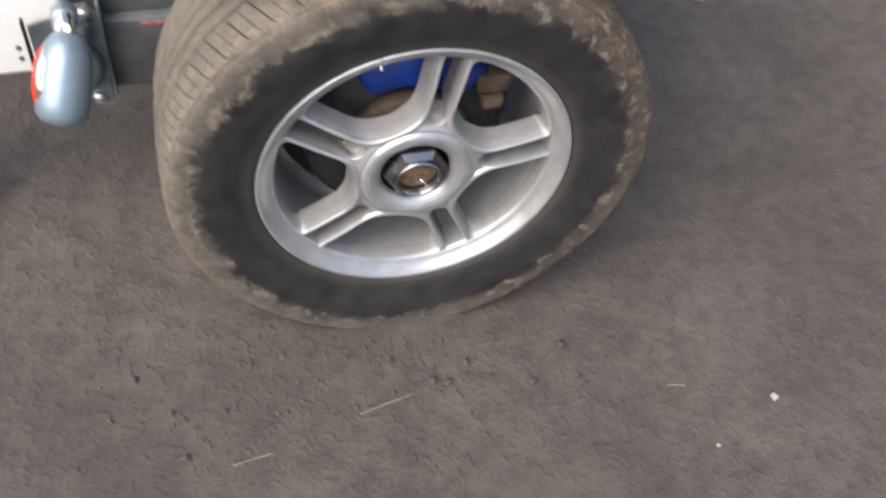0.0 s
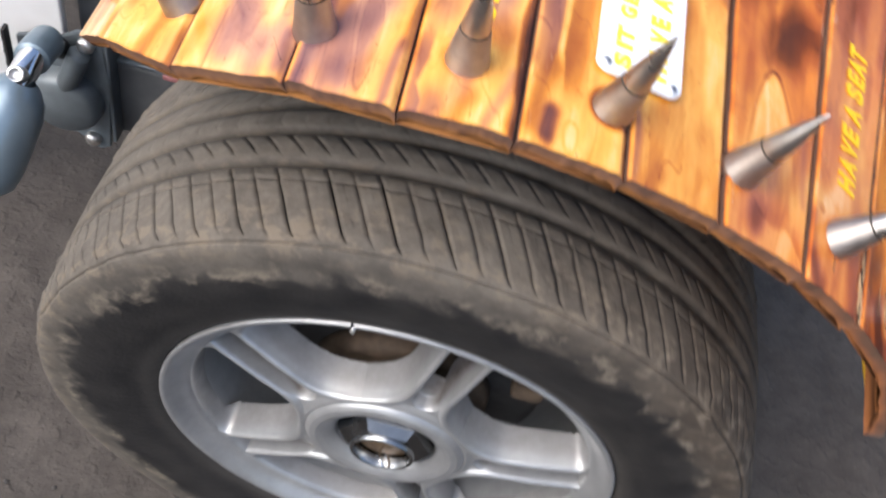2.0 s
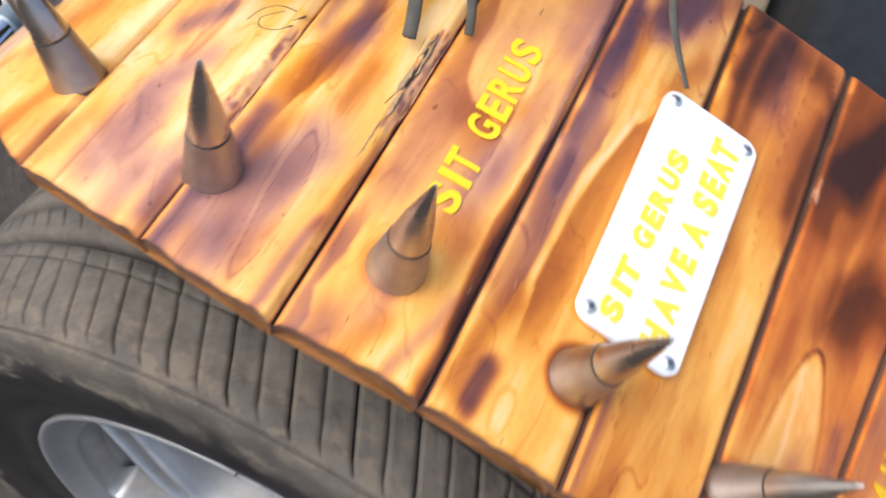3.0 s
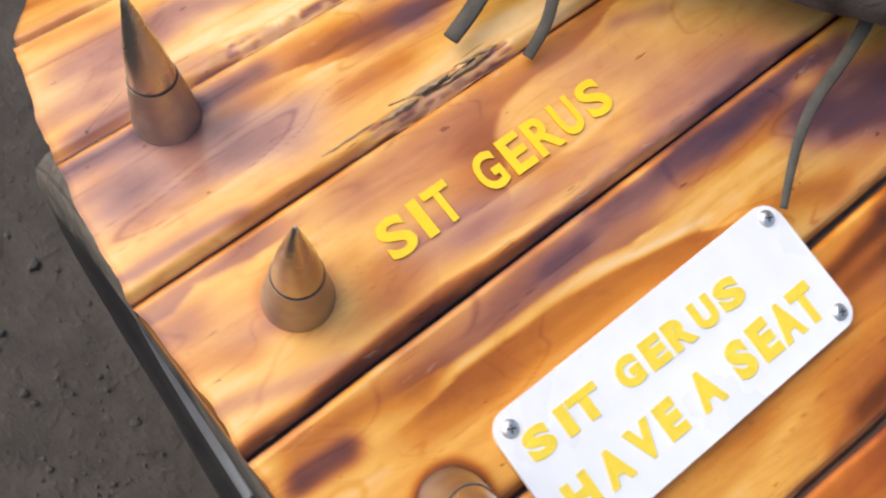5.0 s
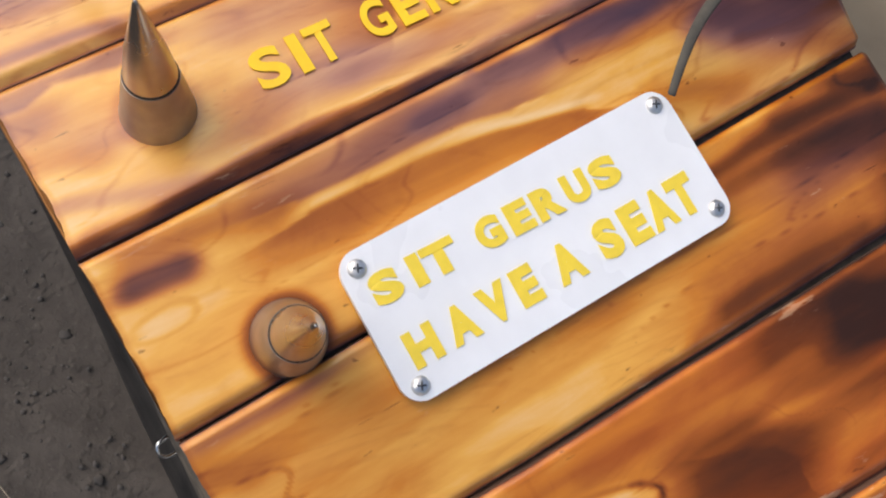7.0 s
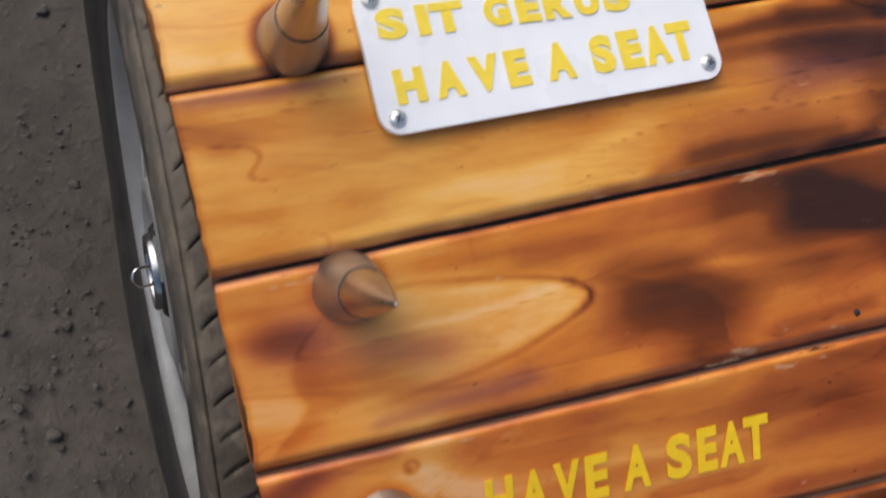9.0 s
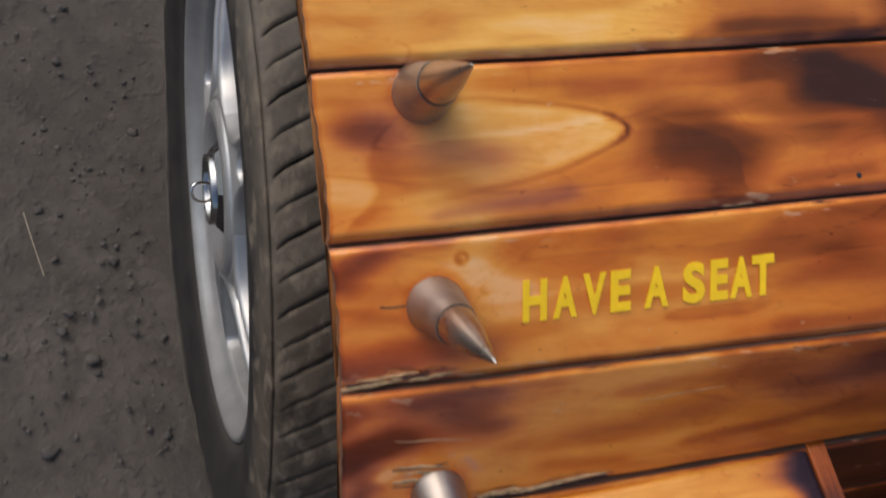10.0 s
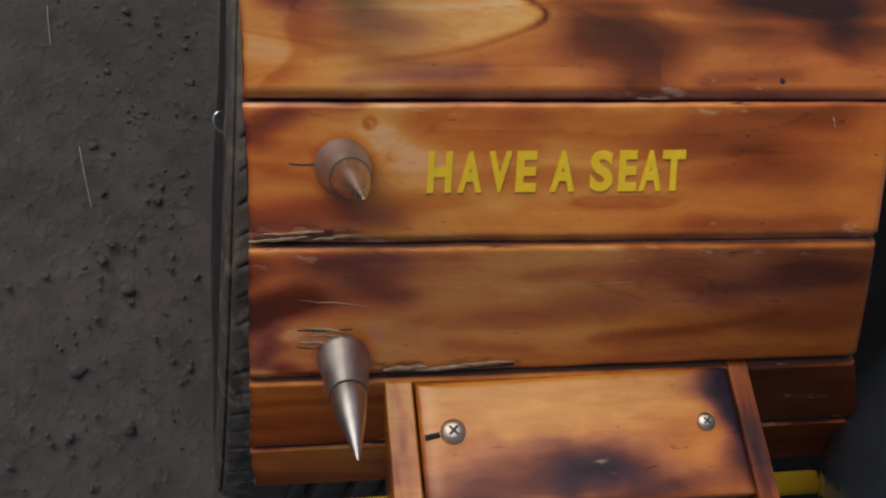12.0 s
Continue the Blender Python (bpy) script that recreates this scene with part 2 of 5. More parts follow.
def leather_material():
    k = Mat("dusty_grey_leather", 0.72)
    worn = k.noise(1.0, 5, 0.65, k.scaled(22, 22, 40), 1.2)
    col = k.ramp(worn, (0.30, (0.034, 0.028, 0.024)), (0.50, (0.072, 0.062, 0.055)), (0.64, (0.15, 0.132, 0.118)), (0.75, (0.085, 0.07, 0.058)))
    k.link(col, "Base Color")
    k.bump(k.math("ADD", k.noise(420, 3), k.math("MULTIPLY", worn, 2.0)), 0.45, 0.0015)
    return k.m


M_LEATHER = leather_material()
M_LACE = plain("grey_leather_lace", (0.088, 0.078, 0.062), 0.85, 0.0, 0.25, 120, 0.4)
M_TAN = plain("tan_floor_mat", (0.30, 0.23, 0.15), 0.85, 0.0, 0.15, 20, 0.2)
M_CRUMB = plain("dirt_crumbs", (0.062, 0.055, 0.050), 0.95, 0.0, 0.2, 50, 0.15)
M_CHIP = plain("pale_stone", (0.27, 0.255, 0.235), 0.9, 0.0, 0.2, 200, 0.2)
M_STRAW = plain("dry_straw", (0.30, 0.26, 0.19), 0.9, 0.0, 0.2, 200, 0.2)


def lens_material(name, colour):
    k = Mat(name, 0.15)
    k.b.inputs["Base Color"].default_value = (*colour, 1)
    k.b.inputs["Transmission Weight"].default_value = 0.25
    k.bump(k.noise(1.0, 1, 0.5, k.scaled(30, 30, 400)), 0.3, 0.001)
    return k.m


M_LENSRED = lens_material("red_lens", (0.85, 0.05, 0.015))


# ---- mesh helpers ----
def empty(name, x=0.0, y=0.0, z=0.0, label="", category="", group=""):
    ob = new(name)
    ob.location = (x, y, z)
    ob.empty_display_size = 0.05
    return tagged(ob, label, category, group)


def part(name, me, material, parent=None, label="", smooth=True):
    if isinstance(me, bmesh.types.BMesh):
        data = bpy.data.meshes.new(name)
        bmesh.ops.recalc_face_normals(me, faces=me.faces)
        me.to_mesh(data)
        me.free()
        me = data
    me.materials.clear()
    me.materials.append(material)
    me.polygons.foreach_set("use_smooth", [smooth] * len(me.polygons))
    ob = new(name, me)
    if parent:
        ob.parent = parent
        if not parent.parent:
            ob.matrix_parent_inverse = Matrix.Translation(-parent.location)
    return tagged(ob, label)


def raw(name, verts, faces):
    me = bpy.data.meshes.new(name)
    me.from_pydata([tuple(v) for v in verts], [], [tuple(f) for f in faces])
    me.update()
    return me


def lathe(profile, seg=48, m=None, closed=False, cap=False):
    """Turns (radius, height) pairs round the local z axis."""
    verts, faces, n = [], [], len(profile)
    for i in range(seg):
        a = 2 * math.pi * i / seg
        for r, h in profile:
            verts.append(Vector((r * math.cos(a), r * math.sin(a), h)))
    for i in range(seg):
        j = (i + 1) % seg
        for k in range(n if closed else n - 1):
            l = (k + 1) % n
            faces.append((i * n + k, j * n + k, j * n + l, i * n + l))
    bm = bmesh.new()
    bv = [bm.verts.new(m @ v if m else v) for v in verts]
    for f in faces:
        bm.faces.new([bv[q] for q in f])
    if cap:
        bm.faces.new([bv[i * n] for i in range(seg)][::-1])
        bm.faces.new([bv[i * n + n - 1] for i in range(seg)])
    bmesh.ops.remove_doubles(bm, verts=bm.verts, dist=1e-6)
    return bm


AXLE = Matrix.Rotation(radians(90), 4, "X")


def on_axle(y=0.0, x=0.0, z=0.287):
    """Local z points out of the wheel, towards -y."""
    return Matrix.Translation((x, y, z)) @ AXLE


def box(size, centre, bevel=0.002, m=None, seg=2):
    bm = bmesh.new()
    bmesh.ops.create_cube(bm, size=1.0)
    bmesh.ops.scale(bm, vec=size, verts=bm.verts)
    if bevel:
        bmesh.ops.bevel(bm, geom=bm.edges[:], offset=bevel, segments=seg, affect="EDGES", profile=0.6)
    bmesh.ops.transform(bm, matrix=(m or Matrix.Identity(4)) @ Matrix.Translation(centre), verts=bm.verts)
    return bm


def tube(points, radius, seg=10, flat=1.0, close=True, taper=1.0):
    """A round or flattened rod along smooth points."""
    pts = [Vector(p) for p in points]
    fine = []
    for i in range(len(pts) - 1):
        p0, p1, p2, p3 = pts[max(i - 1, 0)], pts[i], pts[i + 1], pts[min(i + 2, len(pts) - 1)]
        for s in range(6):
            t = s / 6
            fine.append(0.5 * (2 * p1 + (p2 - p0) * t + (2 * p0 - 5 * p1 + 4 * p2 - p3) * t * t + (3 * p1 - p0 - 3 * p2 + p3) * t ** 3))
    fine.append(pts[-1])
    bm = bmesh.new()
    rings = []
    for i, p in enumerate(fine):
        d = (fine[min(i + 1, len(fine) - 1)] - fine[max(i - 1, 0)]).normalized()
        side = d.cross(Vector((0, 0, 1)))
        side = side.normalized() if side.length > 1e-4 else Vector((1, 0, 0))
        up = side.cross(d)
        rad = radius * (1 + (taper - 1) * i / (len(fine) - 1))
        rings.append([bm.verts.new(p + rad * (math.cos(a) * side + flat * math.sin(a) * up)) for a in (2 * math.pi * k / seg for k in range(seg))])
    for a, b in zip(rings, rings[1:]):
        for k in range(seg):
            bm.faces.new((a[k], a[(k + 1) % seg], b[(k + 1) % seg], b[k]))
    if close:
        bm.faces.new(rings[0][::-1])
        bm.faces.new(rings[-1])
    return bm


def ss(a, b, x):
    t = np.clip((x - a) / (b - a), 0, 1)
    return t * t * (3 - 2 * t)


def fbm(x, y, z, octaves=3):
    return noise.fractal(Vector((x, y, z)), 1.0, 2.0, octaves)


def value_noise(x, y, seed):
    """Smooth noise from -1 to 1 over arrays."""
    table = np.random.RandomState(seed).rand(64, 64) * 2 - 1
    xi, yi = np.floor(x).astype(int), np.floor(y).astype(int)
    fx, fy = x - xi, y - yi
    fx, fy = fx ** 3 * (fx * (fx * 6 - 15) + 10), fy ** 3 * (fy * (fy * 6 - 15) + 10)
    x0, x1, y0, y1 = xi % 64, (xi + 1) % 64, yi % 64, (yi + 1) % 64
    return (table[x0, y0] * (1 - fx) + table[x1, y0] * fx) * (1 - fy) + (table[x0, y1] * (1 - fx) + table[x1, y1] * fx) * fy


def cloud(x, y, seed, octaves=3):
    return sum(value_noise(x * 2 ** o, y * 2 ** o, seed + o) * 0.5 ** o for o in range(octaves))


# ---- ground ----
def build_ground():
    xs = np.concatenate([[-600, -60, -8, -3, -1.8], np.linspace(-1.2, 1.2, 161), [1.8, 3, 8, 60, 600]])
    ys = np.concatenate([[-600, -60, -8, -3, -1.8], np.linspace(-1.1, 1.1, 147), [1.8, 3, 8, 60, 600]])
    verts, faces = [], []
    for y in ys:
        for x in xs:
            near = abs(x) < 1.3 and abs(y) < 1.2
            z = 0.006 * fbm(x * 6, y * 6, 0.3) + 0.003 * fbm(x * 25, y * 25, 5.3) - 0.002 if near else 0.0
            verts.append((x, y, z))
    n = len(xs)
    for j in range(len(ys) - 1):
        for i in range(n - 1):
            faces.append((j * n + i, j * n + i + 1, (j + 1) * n + i + 1, (j + 1) * n + i))
    tagged(part("ground", raw("ground", verts, faces), M_GROUND), "packed grey-brown dirt ground with small clods", "ground", kind="structure")


build_ground()


def pebble(seed, size):
    bm = bmesh.new()
    bmesh.ops.create_icosphere(bm, subdivisions=2, radius=size)
    for v in bm.verts:
        d = v.co.normalized()
        v.co *= 1 + 1.0 * fbm(d.x * 2.1 + seed, d.y * 2.1, d.z * 2.1)
        v.co.z *= 0.5
    return bm


def build_grit():
    rnd = random.Random(4)
    verts, faces = [], []
    ico = bmesh.new()
    bmesh.ops.create_icosphere(ico, subdivisions=1, radius=1.0)
    base = [v.co.copy() for v in ico.verts]
    tri = [[v.index for v in f.verts] for f in ico.faces]
    ico.free()
    for q in range(1700):
        x, y = (rnd.uniform(-1.1, 1.1), rnd.uniform(-1.0, 0.9)) if q < 900 else (rnd.gauss(0.02, 0.22), -0.02 - abs(rnd.gauss(0, 0.11)))
        s = (0.0008 + 0.0016 * rnd.random() ** 2) if q < 900 else 0.0007 + 0.0030 * rnd.random() ** 5
        k = len(verts)
        for v in base:
            verts.append((x + v.x * s * rnd.uniform(0.5, 1.5), y + v.y * s * rnd.uniform(0.5, 1.5), v.z * s * rnd.uniform(0.25, 0.6)))
        faces += [[k + q for q in f] for f in tri]
    tagged(part("grit", raw("grit", verts, faces), M_CRUMB), "loose grit and crumbs scattered on the dirt", "grit", kind="stuff")


build_grit()
rnd = random.Random(11)
CLODS = [(-0.041, -0.064), (0.062, -0.092), (0.01, -0.111), (-0.274, -0.102), (-0.387, -0.026), (0.146, -0.03), (0.046, -0.174),
         (0.028, -0.119), (0.145, -0.139), (0.205, -0.088), (0.037, -0.05), (-0.186, -0.03)]
for i in range(46):
    x, y = CLODS[i] if i < len(CLODS) else (rnd.uniform(-0.4, 0.4), rnd.uniform(-0.24, 0.0))
    if i >= len(CLODS) and y > -0.06 and abs(x) < 0.3:
        y = -0.12
    s = rnd.uniform(0.0035, 0.0065) if i < len(CLODS) else rnd.uniform(0.002, 0.0045)
    clod = part("clod", pebble(i * 3.1, s), M_CRUMB)
    clod.location = (x, y, 0.0)
    clod.rotation_euler = (0, 0, rnd.uniform(0, 6))
    tagged(clod, "small grey clod of dry dirt on the ground", "clod", "clods on the ground")
STRAWS = [(-0.272, -0.186, -0.222, -0.180), (-0.100, -0.146, -0.029, -0.131), (0.329, -0.190, 0.354, -0.197)]
for x0, y0, x1, y1 in STRAWS:
    st = part("straw", tube([(x0, y0, 0.003), ((x0 + x1) / 2 + 0.002, (y0 + y1) / 2, 0.0055), (x1, y1, 0.004)], 0.0005, 6), M_STRAW)
    tagged(st, "thin dry straw lying on the dirt", "straw", "straws on the ground")

for i, (x, y, s) in enumerate(((0.475, -0.237, 0.006), (0.362, -0.292, 0.0028), (0.207, -0.272, 0.0026))):
    chip = part("stone_chip", pebble(60 + i * 2.3, s), M_CHIP)
    chip.location = (x, y, s * 0.2)
    tagged(chip, "small pale stone chip on the dirt", "stone", "stone chips on the ground")

# ---- wheel ----
CZ = 0.287
wheel = empty("wheel", 0, 0.09, CZ, "dusty black car tyre on a silver five-spoke alloy wheel", "wheel")


def build_tyre():
    half = [(0.014, 0.186), (0.006, 0.192), (-0.001, 0.198), (-0.004, 0.204), (-0.0045, 0.208), (-0.008, 0.218), (-0.0110, 0.230), (-0.0130, 0.242), (-0.0138, 0.254),
            (-0.0136, 0.264), (-0.0128, 0.2690), (-0.0126, 0.274), (-0.0122, 0.283), (-0.0104, 0.2900), (-0.0090, 0.2916), (-0.0086, 0.2906), (-0.0078, 0.2914), (-0.0076, 0.2932), (-0.0060, 0.2945), (0.000, 0.2968), (0.008, 0.2982), (0.018, 0.2990), (0.030, 0.2998), (0.0368, 0.3001), (0.0372, 0.2993), (0.0380, 0.2993), (0.0384, 0.3001), (0.042, 0.3003),
            (0.0480, 0.3002), (0.0492, 0.2930), (0.0540, 0.2930), (0.0552, 0.3010), (0.0610, 0.3014), (0.0680, 0.3017), (0.0755, 0.3019), (0.0767, 0.2950),
            (0.0815, 0.2950), (0.0827, 0.3020), (0.0880, 0.3022)]
    fine = []
    for p, q in zip(half, half[1:]):
        fine.append(p)
        if -0.009 < p[0] < 0.0415 and p[1] > 0.28:
            fine += [(p[0] + (q[0] - p[0]) * f, p[1] + (q[1] - p[1]) * f) for f in (0.33, 0.67)]
    half = fine + [half[-1]]
    prof = half + [(0.182 - y, r) for y, r in half[::-1]]
    # rows of the mesh follow the sipes, so that each sipe has clean edges
    many = 116
    step = 360 / many
    local = np.array([-0.16, -0.09, 0.09, 0.16, 0.7, step / 2 - 0.18, step / 2 - 0.10, step / 2 + 0.10, step / 2 + 0.18, 2.4])
    n, seg = len(prof), many * len(local)
    row = (np.arange(many)[:, None] * step + local[None, :]).ravel()
    Y = np.array([p[0] for p in prof])[None, :] * np.ones((seg, 1))
    R = np.array([p[1] for p in prof])[None, :] * np.ones((seg, 1))
    A = row[:, None] * np.ones((1, n))
    mirror = np.minimum(Y, 0.182 - Y)
    # how much depth shade each sipe and groove gets in the colour
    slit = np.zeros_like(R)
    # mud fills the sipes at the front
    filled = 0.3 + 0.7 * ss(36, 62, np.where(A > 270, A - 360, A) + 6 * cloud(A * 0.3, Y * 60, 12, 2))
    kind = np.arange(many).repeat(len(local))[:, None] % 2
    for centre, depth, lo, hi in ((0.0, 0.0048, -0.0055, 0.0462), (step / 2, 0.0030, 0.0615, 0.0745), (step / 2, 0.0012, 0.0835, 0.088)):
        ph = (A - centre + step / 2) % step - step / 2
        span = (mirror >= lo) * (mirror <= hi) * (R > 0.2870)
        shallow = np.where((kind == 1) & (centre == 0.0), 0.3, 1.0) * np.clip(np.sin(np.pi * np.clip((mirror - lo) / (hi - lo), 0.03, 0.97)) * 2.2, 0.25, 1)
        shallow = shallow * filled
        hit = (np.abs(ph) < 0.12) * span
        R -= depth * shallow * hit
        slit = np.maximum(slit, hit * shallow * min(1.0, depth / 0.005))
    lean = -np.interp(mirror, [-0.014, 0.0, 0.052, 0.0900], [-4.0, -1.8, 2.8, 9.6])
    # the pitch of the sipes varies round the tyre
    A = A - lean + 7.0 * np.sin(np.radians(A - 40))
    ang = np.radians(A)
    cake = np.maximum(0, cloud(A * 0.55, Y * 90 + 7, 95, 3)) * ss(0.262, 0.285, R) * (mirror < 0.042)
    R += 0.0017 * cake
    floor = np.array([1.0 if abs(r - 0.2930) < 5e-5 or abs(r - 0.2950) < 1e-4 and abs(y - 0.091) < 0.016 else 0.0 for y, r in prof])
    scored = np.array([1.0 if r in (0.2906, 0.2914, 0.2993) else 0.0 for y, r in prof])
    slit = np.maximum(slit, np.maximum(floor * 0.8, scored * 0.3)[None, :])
    xs, zs = R * np.cos(ang), R * np.sin(ang)
    zs = np.maximum(zs, 0.0008 - CZ)
    # the sidewall bulges where it carries the load
    bulge = ss(-0.20, -0.29, zs) * 0.006
    Yb = Y + np.where(Y < 0.05, -bulge, np.where(Y > 0.13, bulge, 0))
    verts = np.stack([xs, Yb - 0.09, zs], -1).reshape(-1, 3)
    i, k = np.meshgrid(np.arange(seg), np.arange(n - 1), indexing="ij")
    j = (i + 1) % seg
    faces = np.stack([i * n + k, i * n + k + 1, j * n + k + 1, j * n + k], -1).reshape(-1, 4)
    me = raw("tyre", verts.tolist(), faces.tolist())
    at = me.attributes.new("clean_shade", "FLOAT", "POINT")
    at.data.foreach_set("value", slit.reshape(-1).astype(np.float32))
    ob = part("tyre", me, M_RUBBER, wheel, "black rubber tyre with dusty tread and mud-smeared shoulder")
    ob.matrix_parent_inverse = Matrix.Identity(4)
    return ob


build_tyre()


def build_rim():
    # spoked face: a polar height field, windows cut through
    nr, na = 260, 1800
    rr = np.linspace(0.0430, 0.1745, nr)
    aa = np.arange(na) * 2 * math.pi / na
    R, A = np.meshgrid(rr, aa, indexing="ij")
    first = radians(5.0)
    d = (A - first + math.pi / 5) % (2 * math.pi / 5) - math.pi / 5
    S = np.abs(R * np.sin(d))
    L = R * np.cos(d)
    # each spoke is two rounded ribs with a slot between them
    half_slot = np.interp(L, [0.07, 0.175], [0.0108, 0.0140])
    rib = half_slot + 0.0036
    outer = rib + 0.0036

    def smin(a, b, k):
        h = np.clip(0.5 + 0.5 * (b - a) / k, 0, 1)
        return b + (a - b) * h - k * h * (1 - h)

    body = smin(S - outer, R - 0.0745, 0.034)
    body = smin(body, 0.1740 - R, 0.014)
    # round-ended slot
    slot = np.where(L > 0.0895, S - half_slot, np.hypot(S, L - 0.0895) - half_slot)
    groove = 1 - ss(-0.0026, 0.0010, slot)
    face = np.interp(R, [0.0430, 0.0445, 0.048, 0.053, 0.059, 0.0645, 0.0675, 0.0692, 0.0712, 0.075, 0.085, 0.13, 0.1745],
                     [0.014, 0.0085, 0.0045, 0.0010, -0.0012, -0.0004, 0.0020, 0.0046, 0.0036, 0.0030, 0.0035, 0.0075, 0.0135])
    # rounded ribs run along every window, the web between rib and hub lies lower
    out = ss(0.069, 0.079, R) * (1 - ss(0.166, 0.1735, R))
    crest = 0.0042 * out * np.clip(np.abs(body + 0.0036) / 0.0038, 0, 1) ** 2
    # steep flanks run far back towards the windows
    fall = np.clip((body + 0.0008) / 0.0072, 0, 1)
    flank = 0.029 * fall ** 1.2 * (1 - 0.55 * ss(0.160, 0.173, R))
    Y = face + crest + (0.012 + 0.022 * ss(0.084, 0.110, L)) * groove * (R > 0.074) + flank
    wall = ss(-0.001, 0.003, body)
    verts = np.stack([R * np.cos(A), Y - 0.09, R * np.sin(A)], -1).reshape(-1, 3)
    keep = (body < 0.0064) & ((slot > -0.0030) | (R < 0.097))
    # slot dirt, and the flanks' shade put in as colour
    dirt_shade = np.maximum(0.85 * ss(0.05, 0.6, groove) * ss(0.076, 0.090, R), 0.42 * wall).reshape(-1)
    faces = []
    for i in range(nr - 1):
        for j in range(na):
            k = (j + 1) % na
            if keep[i, j] and keep[i + 1, j] and keep[i, k] and keep[i + 1, k]:
                faces.append((i * na + j, (i + 1) * na + j, (i + 1) * na + k, i * na + k))
    me = raw("spokes", verts.tolist(), faces)
    at = me.attributes.new("dirt_shade", "FLOAT", "POINT")
    at.data.foreach_set("value", dirt_shade.astype(np.float32))
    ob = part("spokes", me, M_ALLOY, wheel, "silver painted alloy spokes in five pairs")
    ob.matrix_parent_inverse = Matrix.Identity(4)
    prof = [(0.1735, -0.0135), (0.1775, -0.0125), (0.182, -0.0085), (0.1865, -0.0035), (0.190, 0.0008), (0.1925, 0.0022), (0.1945, 0.0018), (0.1953, -0.0005),
            (0.1945, -0.004), (0.190, -0.008), (0.184, -0.012), (0.181, -0.03), (0.1775, -0.06), (0.1745, -0.09), (0.178, -0.13), (0.181, -0.155), (0.189, -0.162), (0.1945, -0.17),
            (0.1945, -0.174), (0.188, -0.174), (0.176, -0.158), (0.168, -0.12), (0.166, -0.08), (0.1675, -0.05), (0.170, -0.03), (0.1722, -0.018)]
    part("rim", lathe(prof, 180, on_axle(), closed=True), M_ALLOY, wheel, "silver alloy rim with a bright lip")


build_rim()


def build_hub():
    # hexagonal chrome cap in the bore
    bm = bmesh.new()
    rings = []
    for r, y in ((0.0425, 0.030), (0.0422, 0.010), (0.0405, 0.0060), (0.0325, -0.0015), (0.0285, -0.0020)):
        ring = []
        for i in range(48):
            a = 2 * math.pi * i / 48
            hexa = math.cos(math.pi / 6) / math.cos((a % (math.pi / 3)) - math.pi / 6)
            w = 0.35 if y > 0.02 else 1.0
            ring.append(bm.verts.new((r * (1 - w + w * hexa) * math.cos(a), y, CZ + r * (1 - w + w * hexa) * math.sin(a))))
        rings.append(ring)
    for a, b in zip(rings, rings[1:]):
        for k in range(48):
            bm.faces.new((a[k], a[(k + 1) % 48], b[(k + 1) % 48], b[k]))
    cap = part("hub_cap", bm, M_DARKCHROME, wheel, "hexagonal dark chrome hub cap", smooth=False)
    part("cap_ring", lathe([(0.0235, -0.004), (0.0245, 0.0042), (0.0254, 0.0056), (0.0268, 0.0056), (0.0280, 0.0040), (0.0280, -0.003)], 64, on_axle(-0.001)), M_RING, cap)
    part("cap_floor", lathe([(0.0, 0.004), (0.012, 0.0035), (0.0238, 0.0)], 48, on_axle(0.006)), M_GREASE, cap, "brown greasy recess")
    part("split_pin", tube([(0.000, 0.000, CZ + 0.004), (-0.002, -0.008, CZ + 0.008), (0.000, -0.016, CZ + 0.011), (0.005, -0.019, CZ + 0.007), (0.009, -0.015, CZ + 0.000),
                            (0.008, -0.007, CZ - 0.006), (0.004, 0.000, CZ - 0.008)], 0.0012, 8), M_CHROME, cap, "bent steel wire pin")
    part("bore", lathe([(0.0440, 0.0), (0.0438, -0.02), (0.0435, -0.045), (0.0, -0.045)], 64, on_axle(0.010)), M_BLACK, wheel)
    part("valve", lathe([(0.0, 0.030), (0.0030, 0.030), (0.0034, 0.018), (0.0028, 0.017), (0.0028, 0.006), (0.005, 0.003), (0.0055, -0.006)], 16,
                        Matrix.Translation((-0.047, 0.020, CZ + 0.176)) @ Matrix.Scale(0.6, 4) @ Matrix.Rotation(radians(18), 4, "Y") @ Matrix.Rotation(radians(115), 4, "X")), M_SCREW, wheel, "short metal tyre valve")
    nick = [(105, 0.1948)]
    for deg, r in nick:
        a = radians(deg)
        part("balance_weight", box((0.0014, 0.004, 0.004), (r * math.cos(a), -0.0015, CZ + r * math.sin(a)), 0.0008), M_DARKMETAL, wheel)


build_hub()
# the wheel stands with a slight camber and toe
wheel.location.x, wheel.location.y = 0.001, 0.0942
wheel.rotation_euler = (0.023, 0.0, -0.022)
wheel.scale = (1.018, 1.0, 1.018)
brake = empty("drum_brake", 0, 0.1, CZ, "black drum brake with blue housing and rusty hub", "brake")
part("drum", lathe([(0.0, 0.030), (0.118, 0.028), (0.128, 0.022), (0.130, 0.0), (0.130, -0.05), (0.0, -0.05)], 72, on_axle(0.105)), M_BLACK, brake)


